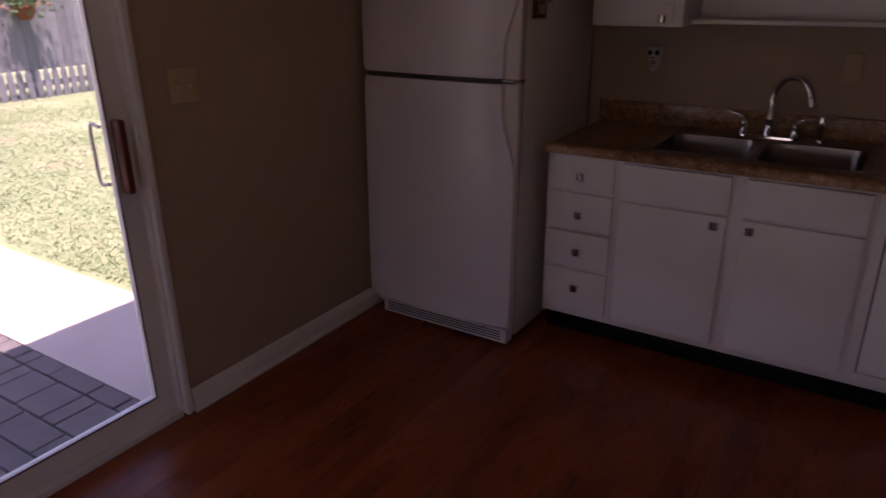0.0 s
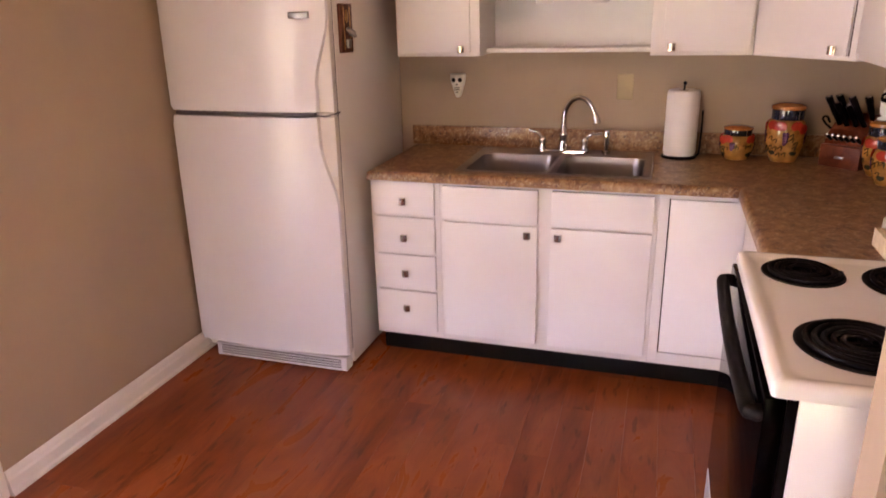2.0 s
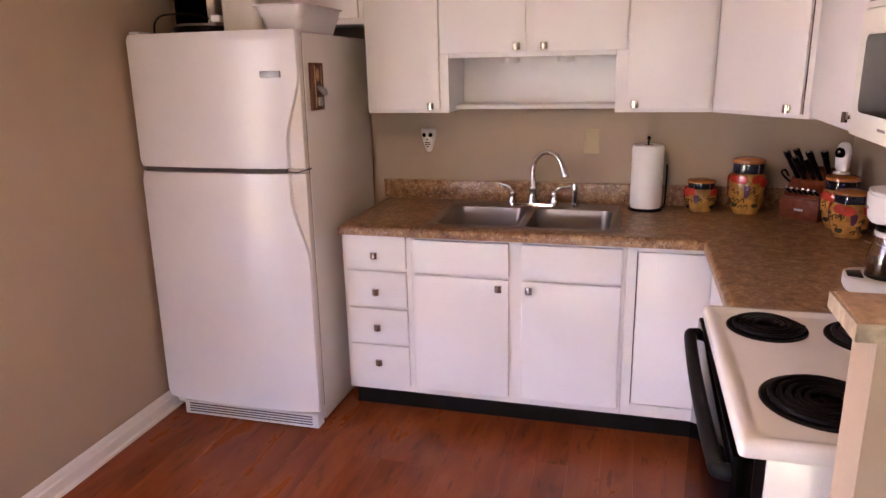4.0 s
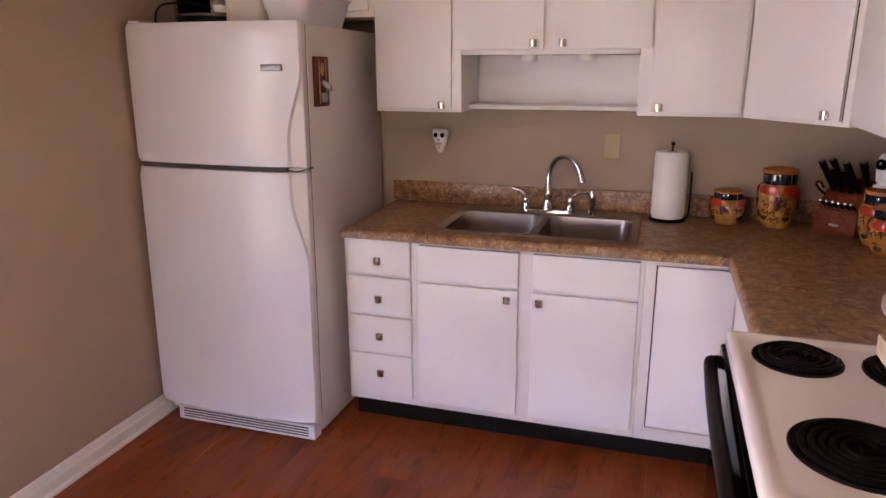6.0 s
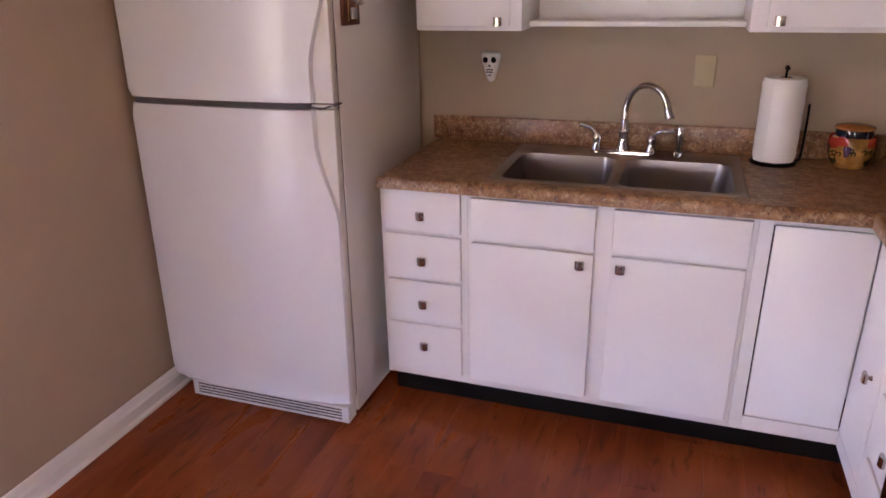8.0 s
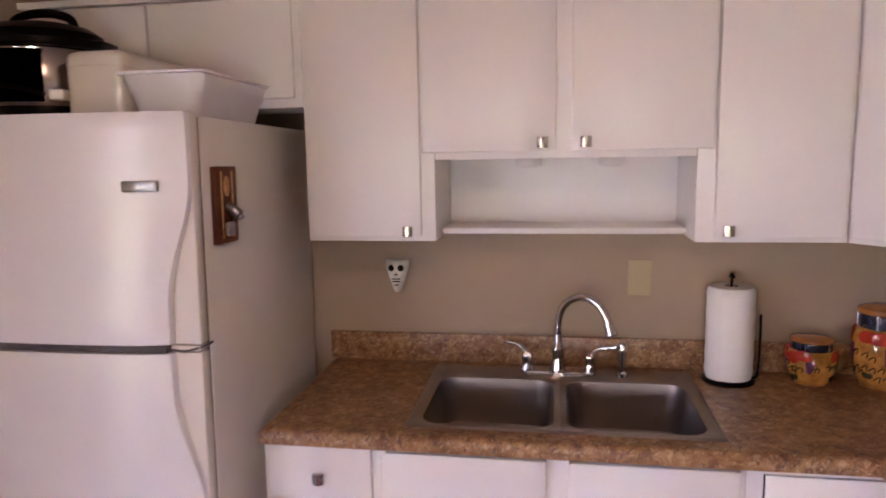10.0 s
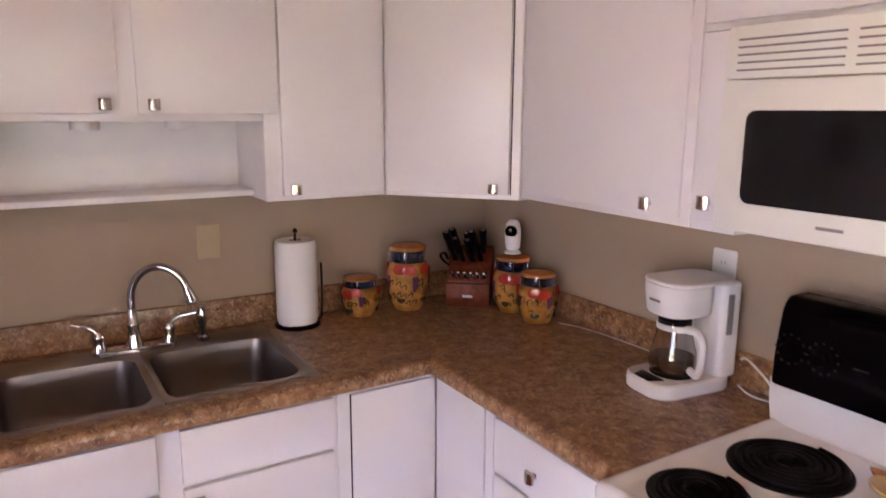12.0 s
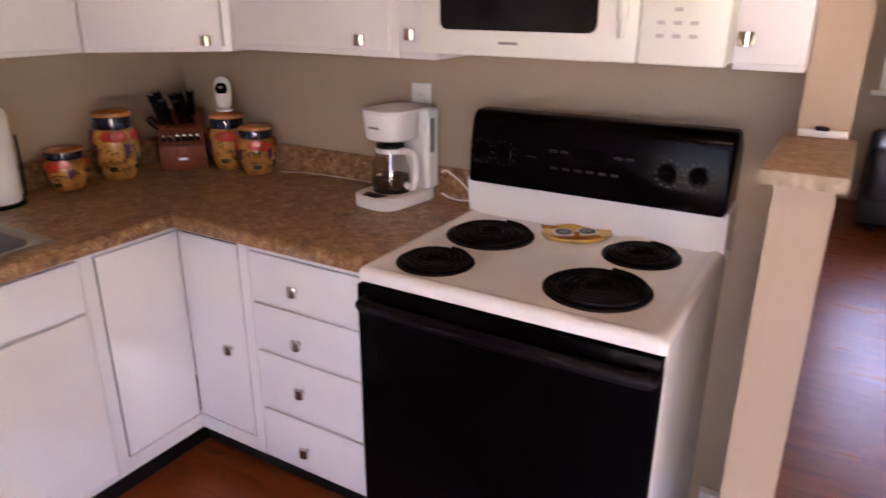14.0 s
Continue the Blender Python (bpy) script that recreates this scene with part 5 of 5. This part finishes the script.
# ---- living room ----
def sofa():
    s = thing("sofa", "black leather sofa under the living room window", "sofa")
    x0, x1, y0, y1 = 6.3, 7.15, -4.6, -2.5
    part("base", rbox(x0 + 0.04, x1, y0, y1, 0.06, 0.28, 0.02), M_SOFA, s)
    part("backrest", rbox(x1 - 0.25, x1, y0 + 0.2, y1 - 0.2, 0.281, 0.82, 0.06, 4), M_SOFA, s)
    for a, b in ((y0, y0 + 0.2), (y1 - 0.2, y1)):
        part("armrest", rbox(x0 + 0.02, x1, a, b, 0.2, 0.6, 0.06, 4), M_SOFA, s)
    n = 3
    w = (y1 - y0 - 0.4) / n
    for k in range(n):
        a = y0 + 0.2 + k * w
        part("seat_cushion", rbox(x0, x1 - 0.24, a + 0.004, a + w - 0.004, 0.281, 0.45, 0.045, 4), M_SOFA, s)
    for x in (x0 + 0.1, x1 - 0.1):
        for y in (y0 + 0.1, y1 - 0.1):
            part("leg", lathe([(0.02, 0.0), (0.025, 0.06)], x, y, 12), M_BLACK, s)


sofa()


# ---- outdoors ----
GZ = -0.12
ground = setting("ground", boxes((-400, 400, -400, 400, -0.4, GZ - 0.03)), M_SOIL, "patchy dry lawn", "ground")
setting("path", boxes((-14, WX - T - 0.002, -1.885, -1.22, GZ - 0.1, GZ)), M_CONC, "pale concrete path along the house", "path")
setting("patio_bed", boxes((-5.2, WX - T - 0.002, -6.0, -1.887, GZ - 0.1, GZ - 0.012)), M_CONC, "bedding under the pavers", "patio")
setting("eave", boxes((-0.56, WX - T - 0.001, LS - 0.6, LN + 0.6, CZ + 0.02, CZ + 0.12)), M_ROOF, "eave board of the house", "eave")
setting("roof", prism([(-0.62, CZ + 0.13), (3.5, 4.3), (7.9, CZ + 0.13)], "y", LS - 0.6, LN + 0.6), M_SIDING, "roof of the house", "roof")


def lawn():
    rnd = np.random.RandomState(3)
    n = 170000
    x = -1.2 - 9.6 * rnd.rand(n) ** 1.25
    y = -1.14 + 9.5 * rnd.rand(n) ** 1.1
    keep = np.sin(x * 2.1 + 1.3 * np.sin(y * 1.7)) + np.sin(y * 2.7 + x) * 0.8 + rnd.rand(n) * 2.4 > 0.35
    x, y = x[keep], y[keep]
    n = len(x)
    a, h = rnd.rand(n) * 6.283, 0.012 + 0.02 * rnd.rand(n)
    w = 0.0035 + 0.004 * rnd.rand(n)
    lx, ly = (rnd.rand(n) - 0.5) * 0.06, (rnd.rand(n) - 0.5) * 0.06
    z = np.full(n, GZ - 0.031)
    v = np.empty((n, 3, 3))
    v[:, 0] = np.stack((x - w * np.cos(a), y - w * np.sin(a), z), 1)
    v[:, 1] = np.stack((x + w * np.cos(a), y + w * np.sin(a), z), 1)
    v[:, 2] = np.stack((x + lx, y + ly, z + h), 1)
    me = bpy.data.meshes.new("grass")
    me.from_pydata(v.reshape(-1, 3).tolist(), [], np.arange(3 * n).reshape(-1, 3).tolist())
    me.materials.append(M_BLADE)
    tagged(new("grass", me), "patchy light green lawn grass", "grass", "", "stuff")


lawn()


def fence():
    f = thing("fence", "weathered grey board fence at the end of the lawn", "fence")
    x = -9.9
    tall = mesh_of("board", prism([(-0.07, 0.0), (0.07, 0.0), (0.07, 1.32), (0.045, 1.37), (-0.045, 1.37), (-0.07, 1.32)], "x", -0.01, 0.01), M_FENCE)
    short = mesh_of("picket", prism([(-0.052, 0.0), (0.052, 0.0), (0.052, 0.4), (0.0, 0.5), (-0.052, 0.4)], "x", -0.01, 0.01), M_FENCE)
    for k in range(90):
        b = new("board", tall)
        b.parent, b.location = f, (x, -2.0 + 0.146 * k, GZ + 0.42)
        p = new("picket", short)
        p.parent, p.location = f, (x + 0.03, -2.0 + 0.146 * k, GZ - 0.03)
    for z in (0.15, 0.75, 1.6):
        part("rail", boxes((x - 0.06, x - 0.011, -2.1, 11.2, GZ + z, GZ + z + 0.09)), M_FENCE, f)
    for k in range(6):
        part("post", boxes((x - 0.16, x - 0.061, -2.0 + 2.4 * k, -1.9 + 2.4 * k, GZ - 0.03, GZ + 1.85)), M_FENCE, f)


fence()


def planter():
    p = thing("hanging_planter", "dark green plant with pink flowers hanging on the fence", "plant")
    c = Vector((-9.72, 2.75, 1.28))
    part("basket", lathe([(0.08, c.z - 0.2), (0.14, c.z - 0.12), (0.17, c.z), (0.16, c.z + 0.01)], c.x, c.y, 18), M_PLAQUE, p)
    part("hook", tube(bend([(c.x, c.y, c.z), (c.x - 0.02, c.y, c.z + 0.3), (c.x - 0.16, c.y, c.z + 0.36)]), 0.006, 6), M_BLACK, p)
    rnd = random.Random(9)
    for nm, m, n, s in (("foliage", M_LEAF, 260, 0.05), ("blossom", M_FLOWER, 40, 0.035)):
        bm = bmesh.new()
        for k in range(n):
            d = Vector((rnd.gauss(0, 1), rnd.gauss(0, 1.6), rnd.gauss(0.25, 0.7))) * 0.13
            q = c + d + Vector((0.06, 0, 0.05))
            vs = [bm.verts.new(q + Vector((rnd.uniform(-s, s), rnd.uniform(-s, s), rnd.uniform(-s, s)))) for _ in range(4)]
            bm.faces.new(vs[:3])
            bm.faces.new((vs[0], vs[2], vs[3]))
        ob = part(nm, bm, m, p)
        ob["kind"] = "stuff"


planter()


# ---- pavers and floor planks ----
def pavers():
    bed = bpy.data.objects["patio_bed"]
    rnd = random.Random(6)
    shapes = {}
    y = -1.89
    row = 0
    while y > -3.9:
        d = (0.1, 0.2, 0.15)[row % 3]
        x = WX - T - 0.01
        while x > -3.4:
            w = rnd.choice((0.1, 0.2, 0.2, 0.3))
            if (w, d) not in shapes:
                shapes[w, d] = mesh_of("paver", rbox(-w / 2 + 0.004, w / 2 - 0.004, -d / 2 + 0.004, d / 2 - 0.004, 0, 0.05, 0.004, 1), M_PAVER)
            o = new("paver", shapes[w, d])
            o.parent = bed
            o.location = (x - w / 2, y - d / 2, GZ - 0.045 + rnd.uniform(-0.002, 0.002))
            x -= w
        y -= d
        row += 1


pavers()


def planks():
    w, l = 0.127, 1.21
    mesh = mesh_of("plank", rbox(-w / 2 + 0.0001, w / 2 - 0.0001, -l / 2 + 0.0001, l / 2 - 0.0001, -0.008, 0.0, 0.0003, 1), M_FLOOR)
    rnd = random.Random(2)
    x = WX + w / 2
    spots = []
    while x < LX - 0.02:
        y = LS + rnd.uniform(-0.4, 0.5) * l
        while y - l / 2 < LN - 0.01:
            spots.append((x, y))
            y += l
        x += w
    for x, y in spots:
        a, b = max(LS, y - l / 2), min(LN, y + l / 2)
        o = new("plank", mesh)
        o.parent, o.location, o.scale.y = floor, (x, (a + b) / 2, 0), (b - a) / l


planks()
